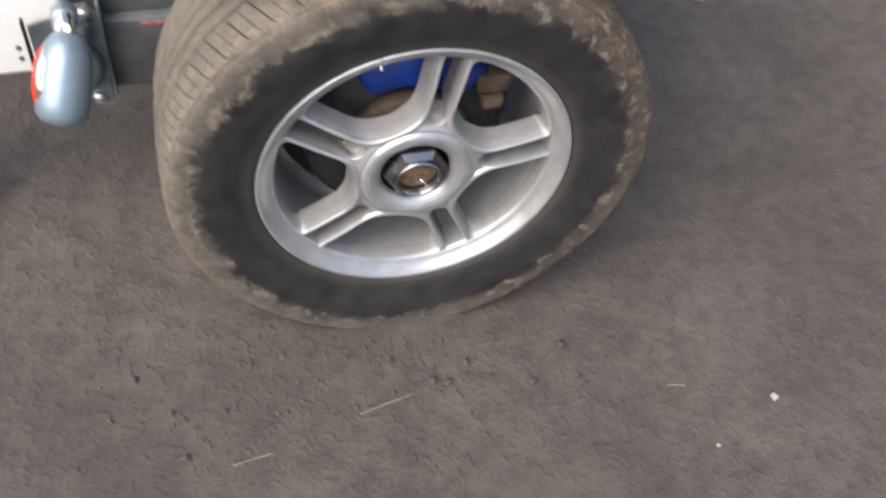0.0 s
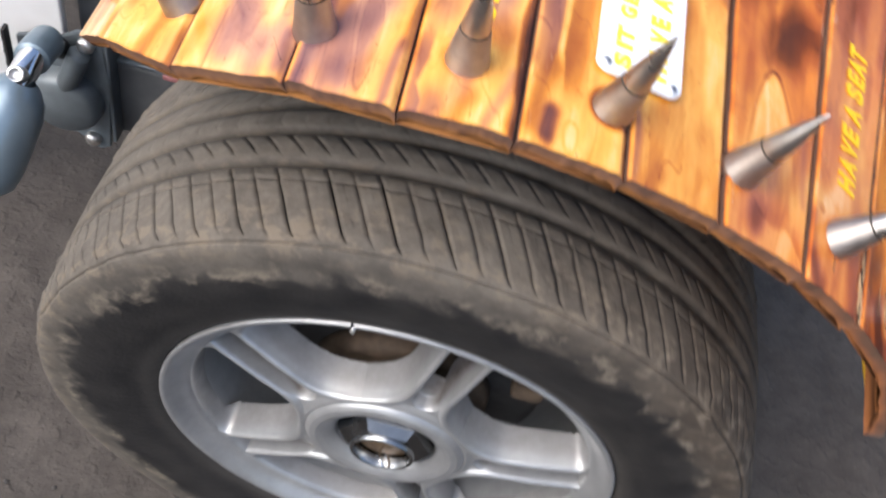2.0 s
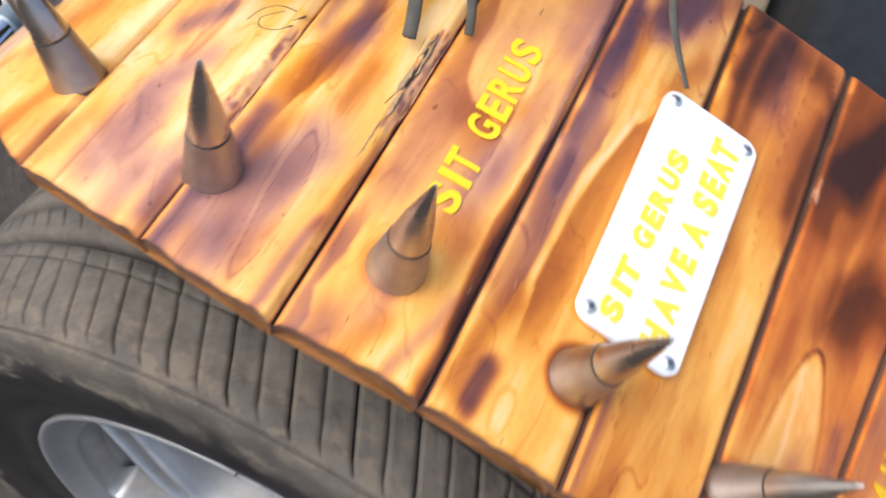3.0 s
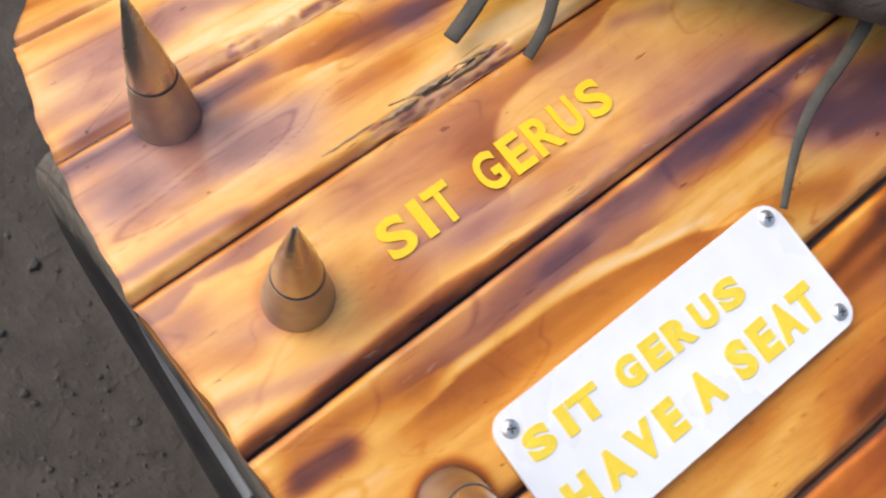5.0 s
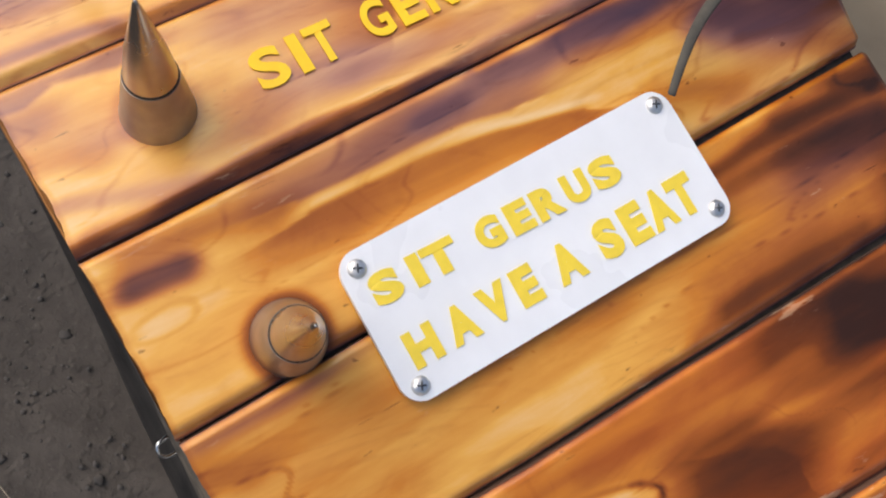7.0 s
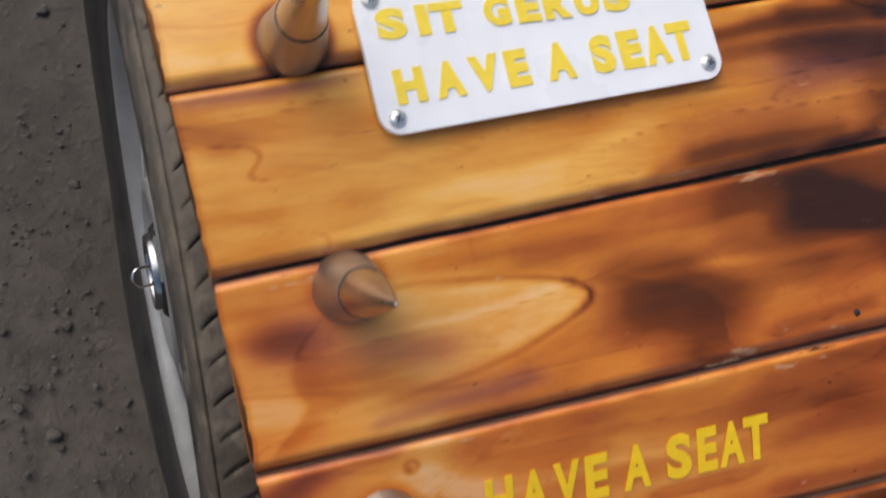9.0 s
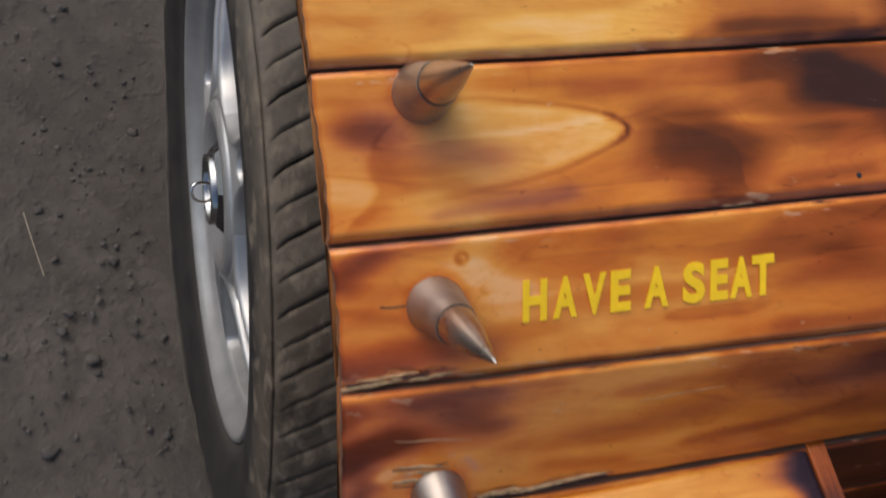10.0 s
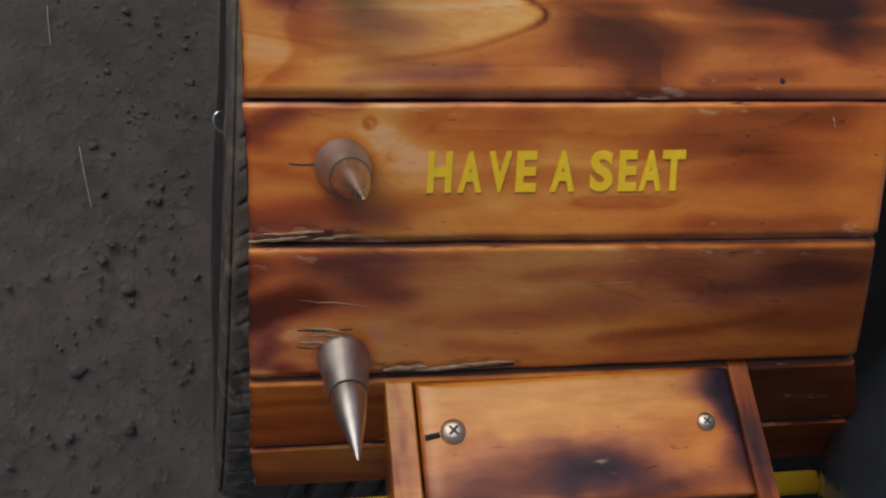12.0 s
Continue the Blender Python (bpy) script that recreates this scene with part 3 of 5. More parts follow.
def build_caliper():
    bm = bmesh.new()
    rows = []
    for i in range(19):
        a = radians(42 + i * 4.4)
        e = math.sin(math.pi * i / 18) ** 0.3 * 0.012
        rows.append([bm.verts.new((r * math.cos(a), y, CZ + r * math.sin(a))) for r, y in ((0.085, 0.12), (0.086, 0.082 - e), (0.094, 0.074 - e), (0.134, 0.074 - e), (0.142, 0.082 - e), (0.144, 0.12))])
    for p, q in zip(rows, rows[1:]):
        for k in range(5):
            bm.faces.new((p[k], p[k + 1], q[k + 1], q[k]))
    bm.faces.new(rows[0])
    bm.faces.new(rows[-1][::-1])
    return bm


part("caliper", build_caliper(), M_BLUE, brake, "blue painted caliper housing")
part("hub_flange", lathe([(0.0, 0.052), (0.074, 0.052), (0.080, 0.048), (0.082, 0.030), (0.0, 0.030)], 48, on_axle(0.105)), M_RUST, brake, "rusty brown hub flange")
# unseen black plate added to keep light from passing behind the spokes
part("light_stop", lathe([(0.0, 0.0), (0.150, 0.0), (0.158, -0.006), (0.158, -0.014), (0.0, -0.014)], 72, on_axle(0.135)), M_BLACK, brake)
for deg, rad, sz in ((38, 0.135, (0.045, 0.05, 0.028)), (28, 0.120, (0.03, 0.06, 0.02)), (150, 0.140, (0.05, 0.05, 0.03))):
    a = radians(deg)
    part("cylinder_casting", box(sz, (rad * math.cos(a), 0.085, CZ + rad * math.sin(a)), 0.007, seg=3), M_RUST if deg < 100 else M_BLACK, brake)
part("axle_tube", lathe([(0.0, 0.0), (0.035, 0.0), (0.035, -0.9), (0.0, -0.9)], 32, on_axle(0.14)), M_BLACK, brake)

# ---- wooden fender ----
# joints between the planks: x and z at the outer edge, y of the edge, and how far x and z shift over 0.25 m inwards
JOINTS = [(-0.268, 0.600, 0.080, 0.0, 0.0), (-0.229, 0.657, 0.031, 0.0, 0.0), (-0.177, 0.688, -0.005, -0.002, 0.0), (-0.114, 0.715, -0.020, -0.002, 0.012), (-0.056, 0.724, -0.026, -0.004, 0.017),
          (0.004, 0.725, -0.024, -0.005, 0.018), (0.063, 0.717, -0.024, -0.006, 0.012), (0.121, 0.701, -0.020, 0.0, 0.022), (0.181, 0.673, -0.017, 0.010, 0.046), (0.231, 0.640, -0.013, 0.0146, 0.056),
          (0.280, 0.596, -0.011, 0.006, 0.040), (0.304, 0.555, -0.008, 0.004, 0.040), (0.318, 0.517, -0.004, 0.004, 0.040)]
INNER = [0.262, 0.262, 0.262, 0.262, 0.262, 0.262, 0.262, 0.260, 0.250, 0.244, 0.266, 0.290, 0.300]


def joint(k, y):
    x, z, _, dx, dz = JOINTS[k]
    g = (y + 0.02) / 0.25
    return Vector((x + dx * g, z + dz * g))


def surf(k, v, y, lift=0.0):
    """The top of plank k: v from its rear joint (0) to its front joint (1), y across the vehicle."""
    a, b = joint(k, y), joint(k + 1, y)
    d = (b - a).normalized()
    p = a.lerp(b, v) + Vector((-d.y, d.x)) * lift
    return Vector((p.x, y, p.y))


def normal(k, y):
    a, b = joint(k, y), joint(k + 1, y)
    d = (b - a).normalized()
    return Vector((-d.y, 0, d.x))


# flame marks on a plank: strength, reach in mm, sharp side, violet, then y and v along the mark
SCORCH = {}


def flame(k, *mark):
    SCORCH.setdefault(k, []).append(mark)


flame(0, 0.38, 12, 0, 0, 0.08, 0.5, 0.14, 0.5)
flame(0, 0.34, 6, 0, 0, 0.07, 0.15, 0.12, 0.2)
flame(1, 0.42, 8, 0, 0, 0.003, 0.51, 0.03, 0.65)
flame(1, 0.34, 6, 0, 0, 0.071, 0.22, 0.096, 0.34)
flame(1, 0.3, 4, 0, 0, -0.001, 0.45, 0.008, 0.61)
flame(2, 0.42, 8, 0, 1, 0.007, 0.42, 0.022, 0.41, 0.035, 0.47)
flame(2, 0.25, 6, 0, 1, 0.01, 0.73, 0.023, 0.8, 0.041, 0.85)
flame(2, 0.3, 7, 0, 0, 0.006, 0.09, 0.019, 0.09)
flame(2, 0.3, 6, 0, 1, 0.049, 0.4, 0.071, 0.55)
flame(2, 0.5, 5, 0, 1, 0.089, 0.22, 0.105, 0.38)
flame(2, 0.2, 7, 0, 0, 0.029, -0.05, 0.051, -0.04)
flame(2, 0.5, 4, 0, 1, -0.006, 0.91, 0.013, 0.9)
flame(2, 0.3, 8, 0, 1, -0.006, 0.67, 0.012, 0.64)
flame(3, 0.9, 5, 0, 1, -0.015, 0.11, -0.006, 0.12, 0.004, 0.13)
flame(3, 0.95, 4, 0, 1, 0.03, 0.16, 0.04, 0.16, 0.051, 0.16)
flame(3, 0.25, 7, 0, 1, -0.001, 0.47, 0.013, 0.49, 0.028, 0.48)
flame(3, 0.22, 6, 0, 0, -0.009, 0.33, -0.003, 0.51)
flame(3, 0.2, 6, 0, 1, 0.037, 0.53, 0.052, 0.57)
flame(3, 0.8, 7, 1, 0, 0.069, 0.29, 0.086, 0.32, 0.102, 0.36, 0.115, 0.4)
flame(3, 0.6, 6, 0, 1, 0.095, 0.35, 0.111, 0.34)
flame(3, 0.3, 4, 0, 0, 0.074, 0.61, 0.092, 0.64)
flame(3, 0.65, 3, 0, 1, -0.024, 0.89, -0.009, 0.89, 0, 0.9, 0.013, 0.92)
flame(3, 0.3, 3, 0, 0, 0.013, 0.92, 0.037, 0.94, 0.062, 0.98)
flame(3, 0.3, 7, 0, 1, -0.007, 0.4, 0.007, 0.32, 0.024, 0.37)
flame(3, 0.3, 6, 0, 0, 0.036, 0.31, 0.052, 0.37)
flame(3, 0.45, 7, 1, 0, 0.081, 0.39, 0.102, 0.41, 0.128, 0.41)
flame(3, 0.4, 5, 0, 1, 0.112, 0.4, 0.137, 0.3)
flame(3, 0.4, 5, 0, 1, 0.105, 0.12, 0.123, 0.1)
flame(3, 0.25, 6, 0, 1, 0.029, 0.56, 0.044, 0.71)
flame(4, 0.62, 8, 1, 1, -0.027, 0.12, -0.018, 0.13, -0.008, 0.08, 0.004, 0.11, 0.012, 0.13)
flame(4, 0.5, 6, 0, 1, -0.027, 0.22, -0.02, 0.25)
flame(4, 0.28, 6, 0, 1, -0.006, 0.48, 0.004, 0.47, 0.01, 0.47)
flame(4, 0.28, 3, 0, 1, -0.023, 0.71, -0.013, 0.77, -0.001, 0.84, 0.011, 0.89)
flame(4, 0.2, 5, 0, 0, -0.026, 0.44, -0.01, 0.56)
flame(4, 0.5, 3.2, 0, 0, -0.022, 0.96, 0.002, 0.96, 0.032, 0.97, 0.052, 0.99, 0.076, 1.02)
flame(4, 1.2, 3.2, -1, 0, 0.004, 0.945, 0.019, 0.94, 0.038, 0.93, 0.055, 0.92, 0.072, 0.94, 0.10, 0.955)
flame(4, 0.4, 2.2, 0, 0, 0.003, 0.93, 0.024, 0.94, 0.048, 0.96)
flame(4, 0.4, 3, 0, 0, 0.054, 0.98, 0.072, 1)
flame(4, 0.4, 3, 0, 1, 0.092, 0.97, 0.118, 0.95, 0.144, 0.95, 0.172, 0.96)
flame(4, 0.7, 3.5, 0, 1, 0.176, 0.97, 0.202, 0.95, 0.222, 0.99)
flame(4, 0.35, 9, 0, 1, 0.158, 0.84, 0.19, 0.89)
flame(4, 0.36, 9, 0, 1, 0.052, 0.22, 0.066, 0.22, 0.083, 0.21, 0.1, 0.22)
flame(4, 0.55, 9, 1, 0, 0.097, 0.51, 0.102, 0.35, 0.112, 0.25, 0.13, 0.19, 0.147, 0.16, 0.161, 0.12)
flame(4, 0.22, 16, 0, 1, 0.148, 0.31, 0.171, 0.62, 0.195, 0.76)
flame(4, 0.22, 7, 0, 1, 0.078, 0.73, 0.1, 0.78, 0.124, 0.81)
flame(4, 0.3, 9, 0, 1, 0.054, 0.68, 0.075, 0.7)
flame(4, 0.2, 7, 0, 0, 0.035, 0.49, 0.041, 0.76)
flame(4, 0.3, 4, 0, 1, 0.168, 0.2, 0.183, 0.28)
flame(4, 0.25, 5, 0, 0, 0.097, 0.59, 0.108, 0.68)
flame(4, 0.4, 2.2, 0, 0, -0.022, 0.99, -0.008, 0.99, 0.005, 0.98, 0.026, 0.98, 0.046, 0.98, 0.065, 1)
flame(5, 0.6, 5.5, 0, 1, 0.123, 0.07, 0.145, 0.11, 0.17, 0.13, 0.196, 0.19)
flame(5, 0.5, 8, 0, 1, 0.203, 0.38, 0.235, 0.6, 0.261, 0.65)
flame(5, 0.25, 5, 0, 0, 0.172, 0.62, 0.198, 0.83)
flame(5, 0.7, 4, 0, 1, 0.144, 0.06, 0.176, 0.11, 0.21, 0.09, 0.232, 0.15)
flame(5, 0.3, 5, 0, 0, 0.150, 0.24, 0.179, 0.28, 0.22, 0.33)
flame(5, 0.4, 6, 0, 1, 0.223, 0.24, 0.249, 0.47)
flame(5, 0.3, 6, 0, 0, 0.16, 0.04, 0.193, 0.15)
flame(5, 0.55, 5, 0, 1, 0.166, 0.12, 0.187, 0.1, 0.21, 0.09, 0.232, 0.11)
flame(5, 0.3, 9, 0, 1, 0.21, 0.4, 0.225, 0.49, 0.248, 0.52, 0.26, 0.49)
flame(5, 0.5, 3, 0, 0, 0.214, 0.58, 0.236, 0.64, 0.257, 0.65)
flame(5, 0.45, 7, 0, 0, 0.244, 0.81, 0.253, 0.93)
flame(5, 0.3, 7, 0, 1, 0.205, 0.44, 0.218, 0.54, 0.239, 0.6)
flame(5, 0.62, 9, 1, 1, 0.042, 0.21, 0.055, 0.225, 0.08, 0.245, 0.10, 0.265, 0.12, 0.31)
flame(5, -0.08, 2.0, 0, 0, 0.039, 0.28, 0.05, 0.285, 0.077, 0.305, 0.10, 0.33, 0.119, 0.39, 0.147, 0.48)
flame(5, 0.55, 10, -1, 0, 0.045, 0.335, 0.058, 0.34, 0.084, 0.365, 0.113, 0.43, 0.14, 0.52)
flame(5, 0.5, 5, 0, 0, -0.012, 0.12, 0.002, 0.13, 0.023, 0.16, 0.034, 0.21)
flame(5, 2.2, 3.4, 0, 1, -0.013, 0.24, -0.007, 0.25, 0.0, 0.26)
flame(5, 0.35, 4, 0, 1, 0.090, 0.19, 0.103, 0.17)
flame(5, 0.35, 5, 0, 1, 0.115, 0.12, 0.135, 0.16, 0.158, 0.17)
flame(6, 0.35, 2.2, 0, 1, -0.022, 0.04, 0.007, 0.05, 0.037, 0.04)
flame(6, 0.9, 4, 0, 0, 0.173, 0.19, 0.212, 0.18, 0.255, 0.21)
flame(6, 0.5, 3.5, 0, 0, 0.18, 0.3, 0.216, 0.32, 0.25, 0.36)
flame(6, 0.35, 8, 0, 1, 0.209, 0.47, 0.241, 0.49)
flame(6, 0.45, 4, 0, 0, 0.154, 0.9, 0.18, 0.93, 0.205, 0.93, 0.236, 0.93)
flame(6, 0.3, 4, 0, 0, 0.140, 0.93, 0.165, 0.89, 0.19, 0.86, 0.22, 0.87)
flame(6, 0.12, 9, 0, 0, -0.018, 0.53, -0.001, 0.56, 0.027, 0.64)
flame(6, 0.1, 7, 0, 0, 0.058, 0.41, 0.098, 0.49)
flame(6, 0.5, 10, 0, 0, 0.251, 0.62, 0.245, 0.88)
flame(6, 0.2, 5, 0, 0, -0.024, 0.66, -0, 0.72)
flame(6, 0.2, 5, 0, 0, -0.023, 0.16, -0.009, 0.28)
flame(6, 0.15, 7, 0, 0, 0.119, 0.52, 0.152, 0.57)
flame(6, 0.6, 6, 0, 0, 0.231, -0.16, 0.258, -0.06)
flame(6, 0.45, 6, 0, 0, 0.209, 0.33, 0.252, 0.45)
flame(6, 0.9, 5, 0, 0, 0.245, 0.1, 0.258, 0.17, 0.265, 0.14)
flame(6, 0.5, 4, 0, 0, 0.209, 0.14, 0.223, 0.17, 0.238, 0.2)
flame(7, 0.6, 9, -1, 0, 0.136, 0.55, 0.145, 0.61, 0.148, 0.7)
flame(7, 0.6, 8, 0, 0, 0.190, 0.30, 0.205, 0.32, 0.225, 0.38)
flame(7, 0.5, 6, 0, 0, 0.162, 0.18, 0.2, 0.14)
flame(7, 0.3, 3.5, 0, 0, 0.171, 0.86, 0.206, 0.83)
flame(7, 0.3, 5, 0, 0, 0.227, 0.62, 0.234, 0.71)
flame(7, 0.25, 5, 0, 0, 0.084, 0.22, 0.105, 0.22)
flame(7, 0.95, 5.2, 0, 1, -0.003, 0.31, 0.001, 0.32)
flame(7, 0.35, 6, 0, 0, -0.011, 0.27, 0.005, 0.4)
flame(7, 0.42, 10, 0, 1, 0.014, 0.43, 0.03, 0.51, 0.043, 0.56)
flame(7, 0.28, 5, 1, 0, 0.001, 0.48, 0.001, 0.68, -0.008, 0.83)
flame(7, 0.2, 6, 0, 0, 0.008, 0.56, 0.028, 0.65)
flame(7, 0.35, 9, 0, 0, 0.117, 0.4, 0.131, 0.47)
flame(7, 0.6, 10, 0, 0, 0.137, 0.54, 0.144, 0.64, 0.145, 0.75)
flame(7, 0.3, 10, 0, 0, 0.12, 0.69, 0.137, 0.8)
flame(7, 1.3, 9, 0, 0, 0.198, 0.26, 0.215, 0.33, 0.23, 0.42)
flame(7, 0.22, 9, 0, 0, 0.167, 0.4, 0.188, 0.52)
flame(7, 0.3, 5, 0, 0, 0.168, 0.07, 0.19, 0.12, 0.215, 0.2)
flame(7, 0.25, 3, 0, 1, 0.024, 0.87, 0.046, 0.86, 0.072, 0.82)
flame(7, 0.15, 5, 0, 0, 0.049, 0.12, 0.088, 0.18, 0.116, 0.21)
flame(8, 1.05, 5.5, 0, 1, -0.012, 0.24, -0.007, 0.14, -0.004, 0.07)
flame(8, 0.49, 6, 0, 0, -0.015, 0.18, -0.007, 0.29)
flame(8, 0.56, 2, 0, 1, 0.014, 0.02, 0.027, 0.03)
flame(8, 0.42, 5, 0, 0, -0.012, 0.79, 0.003, 0.73, 0.021, 0.75)
flame(8, 0.42, 4, 0, 1, -0.012, 0.89, 0.017, 0.85, 0.044, 0.81)
flame(8, 0.25, 8, 0, 0, 0.017, 0.75, 0.044, 0.83)
flame(8, 0.21, 8, 0, 0, -0.002, 0.44, 0.011, 0.37)
flame(8, 0.34, 9, 0, 0, 0.105, 0.10, 0.136, 0.16, 0.165, 0.24, 0.19, 0.32)
flame(8, 0.21, 8, 0, 0, 0.061, 0.21, 0.095, 0.23)
flame(8, 0.39, 7, 0, 0, 0.165, 0.16, 0.2, 0.12, 0.222, 0.12)
flame(8, 0.35, 9, 0, 0, 0.174, 0.55, 0.209, 0.51)
flame(8, 0.28, 5, 0, 0, 0.098, 0.75, 0.144, 0.73)
flame(8, 0.31, 4, 0, 0, 0.164, 0.87, 0.192, 0.89, 0.225, 0.87)
flame(8, 0.17, 7, 0, 0, 0.048, 0.67, 0.075, 0.79)
flame(8, 0.28, 3, 0, 0, -0.011, 0.45, 0.007, 0.52)
flame(9, 2.2, 6, 0, 0, -0.009, 0.48, 0.002, 0.4, 0.011, 0.36)
flame(9, 1.1, 5.5, 0, 0, -0.013, 0.22, -0.009, 0.14)
flame(9, 0.5, 6, 0, 0, 0.009, 0.12, 0.028, 0.18, 0.042, 0.23)
flame(9, 0.45, 4, 0, 1, 0.018, 0.14, 0.032, 0.11, 0.048, 0.11)
flame(9, 0.42, 5, 0, 1, 0.033, 0.27, 0.048, 0.39)
flame(9, 0.84, 3.5, 0, 0, 0.004, 0.88, 0.012, 0.93)
flame(9, 0.77, 3.5, 0, 0, -0.006, 0.83, -0, 0.71)
flame(9, 0.49, 5, 0, 0, -0.011, 0.71, -0.004, 0.58)
flame(9, 0.31, 9, 0, 0, 0.02, 0.38, 0.048, 0.43)
flame(9, 0.35, 10, 0, 0, 0.095, 0.53, 0.121, 0.49, 0.141, 0.47)
flame(9, 0.25, 6, 0, 0, 0.076, 0.74, 0.111, 0.8)
flame(9, 0.2, 8, 0, 1, 0.185, 0.36, 0.206, 0.32, 0.222, 0.27)
flame(9, 0.35, 9, 0, 0, 0.163, 0.24, 0.188, 0.38)
flame(9, 0.2, 8, 0, 0, 0.222, 0.66, 0.248, 0.67)
flame(9, 0.28, 4, 0, 0, 0.103, 0.23, 0.15, 0.2)
flame(9, 0.35, 4, 0, 0, 0.143, 0.72, 0.185, 0.65, 0.214, 0.56)
flame(9, 0.42, 9, 0, 0, 0.22, 0.12, 0.235, 0.21)
flame(10, 0.26, 12, 0, 0, -0.01, 0.55, 0.05, 0.5)
flame(10, 0.51, 8, 0, 0, -0.01, 0.95, 0.05, 0.95)
flame(10, 0.77, 30, 0, 0, 0.235, 0.3, 0.27, 0.7)
flame(10, 0.3, 3, 0, 0, -0.01, 0.3, 0.05, 0.28)
flame(11, 0.51, 14, 0, 0, -0.01, 0.9, 0.1, 0.9)
flame(11, 0.51, 30, 0, 0, 0.21, 0.5, 0.27, 0.5)
flame(8, -0.22, 9, 0, 0, 0.040, 0.25, 0.055, 0.35, 0.05, 0.6)
flame(8, -0.16, 6, 0, 0, 0.07, 0.75, 0.11, 0.72)
flame(9, -0.14, 8, 0, 0, 0.09, 0.66, 0.15, 0.62)
flame(9, -0.35, 3, 0, 1, -0.001, 0.53, -0.009, 0.66, -0.012, 0.87)
flame(9, -0.35, 3, 0, 1, 0.007, 0.62, 0.0, 0.72, -0.004, 0.90)
# how brown each plank is as a whole, and how red its varnish
TONE = [0.04, 0.01, 0.0, 0.02, 0.05, 0.08, 0.11, 0.12, 0.11, 0.17, 0.22, 0.26]
RED = [0.0, 0.0, 0.0, 0.0, 0.03, 0.05, 0.06, 0.22, 0.52, 0.66, 0.6, 0.6]


# plank, v, y, lean forwards and outwards
SPIKES = [(0, 0.56, 0.101, 0.0, 0.0), (1, 0.82, 0.0465, 0.0, -0.04), (3, 0.12, 0.0185, 0.0, -0.05), (4, 0.47, 0.0162, 0.0, -0.06), (5, 0.82, 0.0182, 0.03, -0.08), (7, 0.160, 0.0208, -0.03, -0.08),
          (8, 0.45, 0.0230, 0.03, -0.04), (9, 0.825, 0.0285, 0.10, -0.04)]


def burn_at(k, y, v):
    """Scorch, and violet haze with painted sky reflection, over arrays of y and v."""
    wide = (joint(k + 1, 0.1) - joint(k, 0.1)).length
    w = v * wide
    wy = y + 0.0030 * cloud(y * 16, w * 55, 11 + k, 2)
    ww = w + 0.0017 * cloud(y * 20 + 9, w * 34, 31 + k, 2)
    wy = wy + 0.0024 * value_noise(y * 7 + k, w * 170, 61 + k) * ss(0.0, 0.4, 0.3 + value_noise(y * 14, w * 40, 71 + k))
    soft = cloud(wy * 16 + k * 3.7, ww * 55 + k * 5.1, 5 + k, 2)
    lick = cloud(wy * 13 + ww * 16 + k * 7.7, ww * 85 + k * 2.3, 25 + k, 1)
    fade = cloud(wy * 12 + 3, ww * 30, 45 + k, 1)
    marks = 0.0
    b = TONE[k] + 0.10 * ss(-0.2, 0.8, soft) + (0.10 if k < 6 else 0.07) * ss(0.04, 0.36, lick) * ss(-0.1, 0.6, fade) + 0.08 * ss(0.1, 0.7, -lick)
    for q, sv, sy, _, _ in SPIKES:
        # the wood is browner in a ring round each spike, most on plank 5
        if abs(q - k) < 2:
            d = np.hypot(y - sy, w - (sv + q - k) * wide)
            b = b + (0.5 if q == 5 else 0.13) * np.exp(-(np.maximum(d - 0.0115, 0) / 0.0026) ** 2)
    if k == 8:
        # nail mark
        d = np.hypot(y - 0.032, w - 0.0096)
        b = b + 0.22 * np.exp(-((np.hypot(y - 0.0325, w - 0.0090) - 0.0022) / 0.0009) ** 2) + 0.3 * np.exp(-(d / 0.0012) ** 2)
    # inner ends browner: scorch, plus the dimmer seat side put into the burn
    if k > 5:
        b = b + (0.20, 0.38, 0.20, 0.16, 0.2, 0.2)[k - 6] * ss(0.11, 0.22, y) * (1 - 0.6 * ss(0.55, 0.74, v) if k == 7 else 1)
    violet = 0.22 * ss(0.0, 0.6, fade) * (1.0 if k < 6 else 0.1)
    for s, reach, sharp, tint, *pts in SCORCH.get(k, ()):
        q = [(pts[i], pts[i + 1] * wide) for i in range(0, len(pts), 2)]
        best, side = np.full(y.shape, 1e9), np.zeros(y.shape)
        for (ay, aw), (by, bw) in zip(q, q[1:]):
            dy, dw = by - ay, bw - aw
            t = np.clip(((wy - ay) * dy + (ww - aw) * dw) / (dy * dy + dw * dw), 0, 1)
            ey, ew = wy - ay - t * dy, ww - aw - t * dw
            d = np.hypot(ey * 0.6, ew)
            side = np.where(d < best, (dy * ew - dw * ey) / math.hypot(dy, dw), side)
            best = np.minimum(best, d)
        r = reach * 0.00085 * (1 + 0.25 * soft)
        if sharp:
            r = r * 1.3 + (0.0012 - r * 1.3) * ss(-0.0008, 0.0008, side * sharp)
        m = s * np.exp(-(best / r) ** 2 * 0.9)
        marks = marks + m * (1 + 0.3 * lick)
        if tint:
            violet = violet + (0.75 if k < 4 else 0.55 if k < 6 else 0.4) * np.exp(-(best / (r * 1.4)) ** 2)
        elif s > 0:
            violet = violet * (1 - 0.6 * np.exp(-(best / r) ** 2))
    b = b + (0.62 if k < 7 else 0.55) * (1 - np.exp(-marks / 0.80))
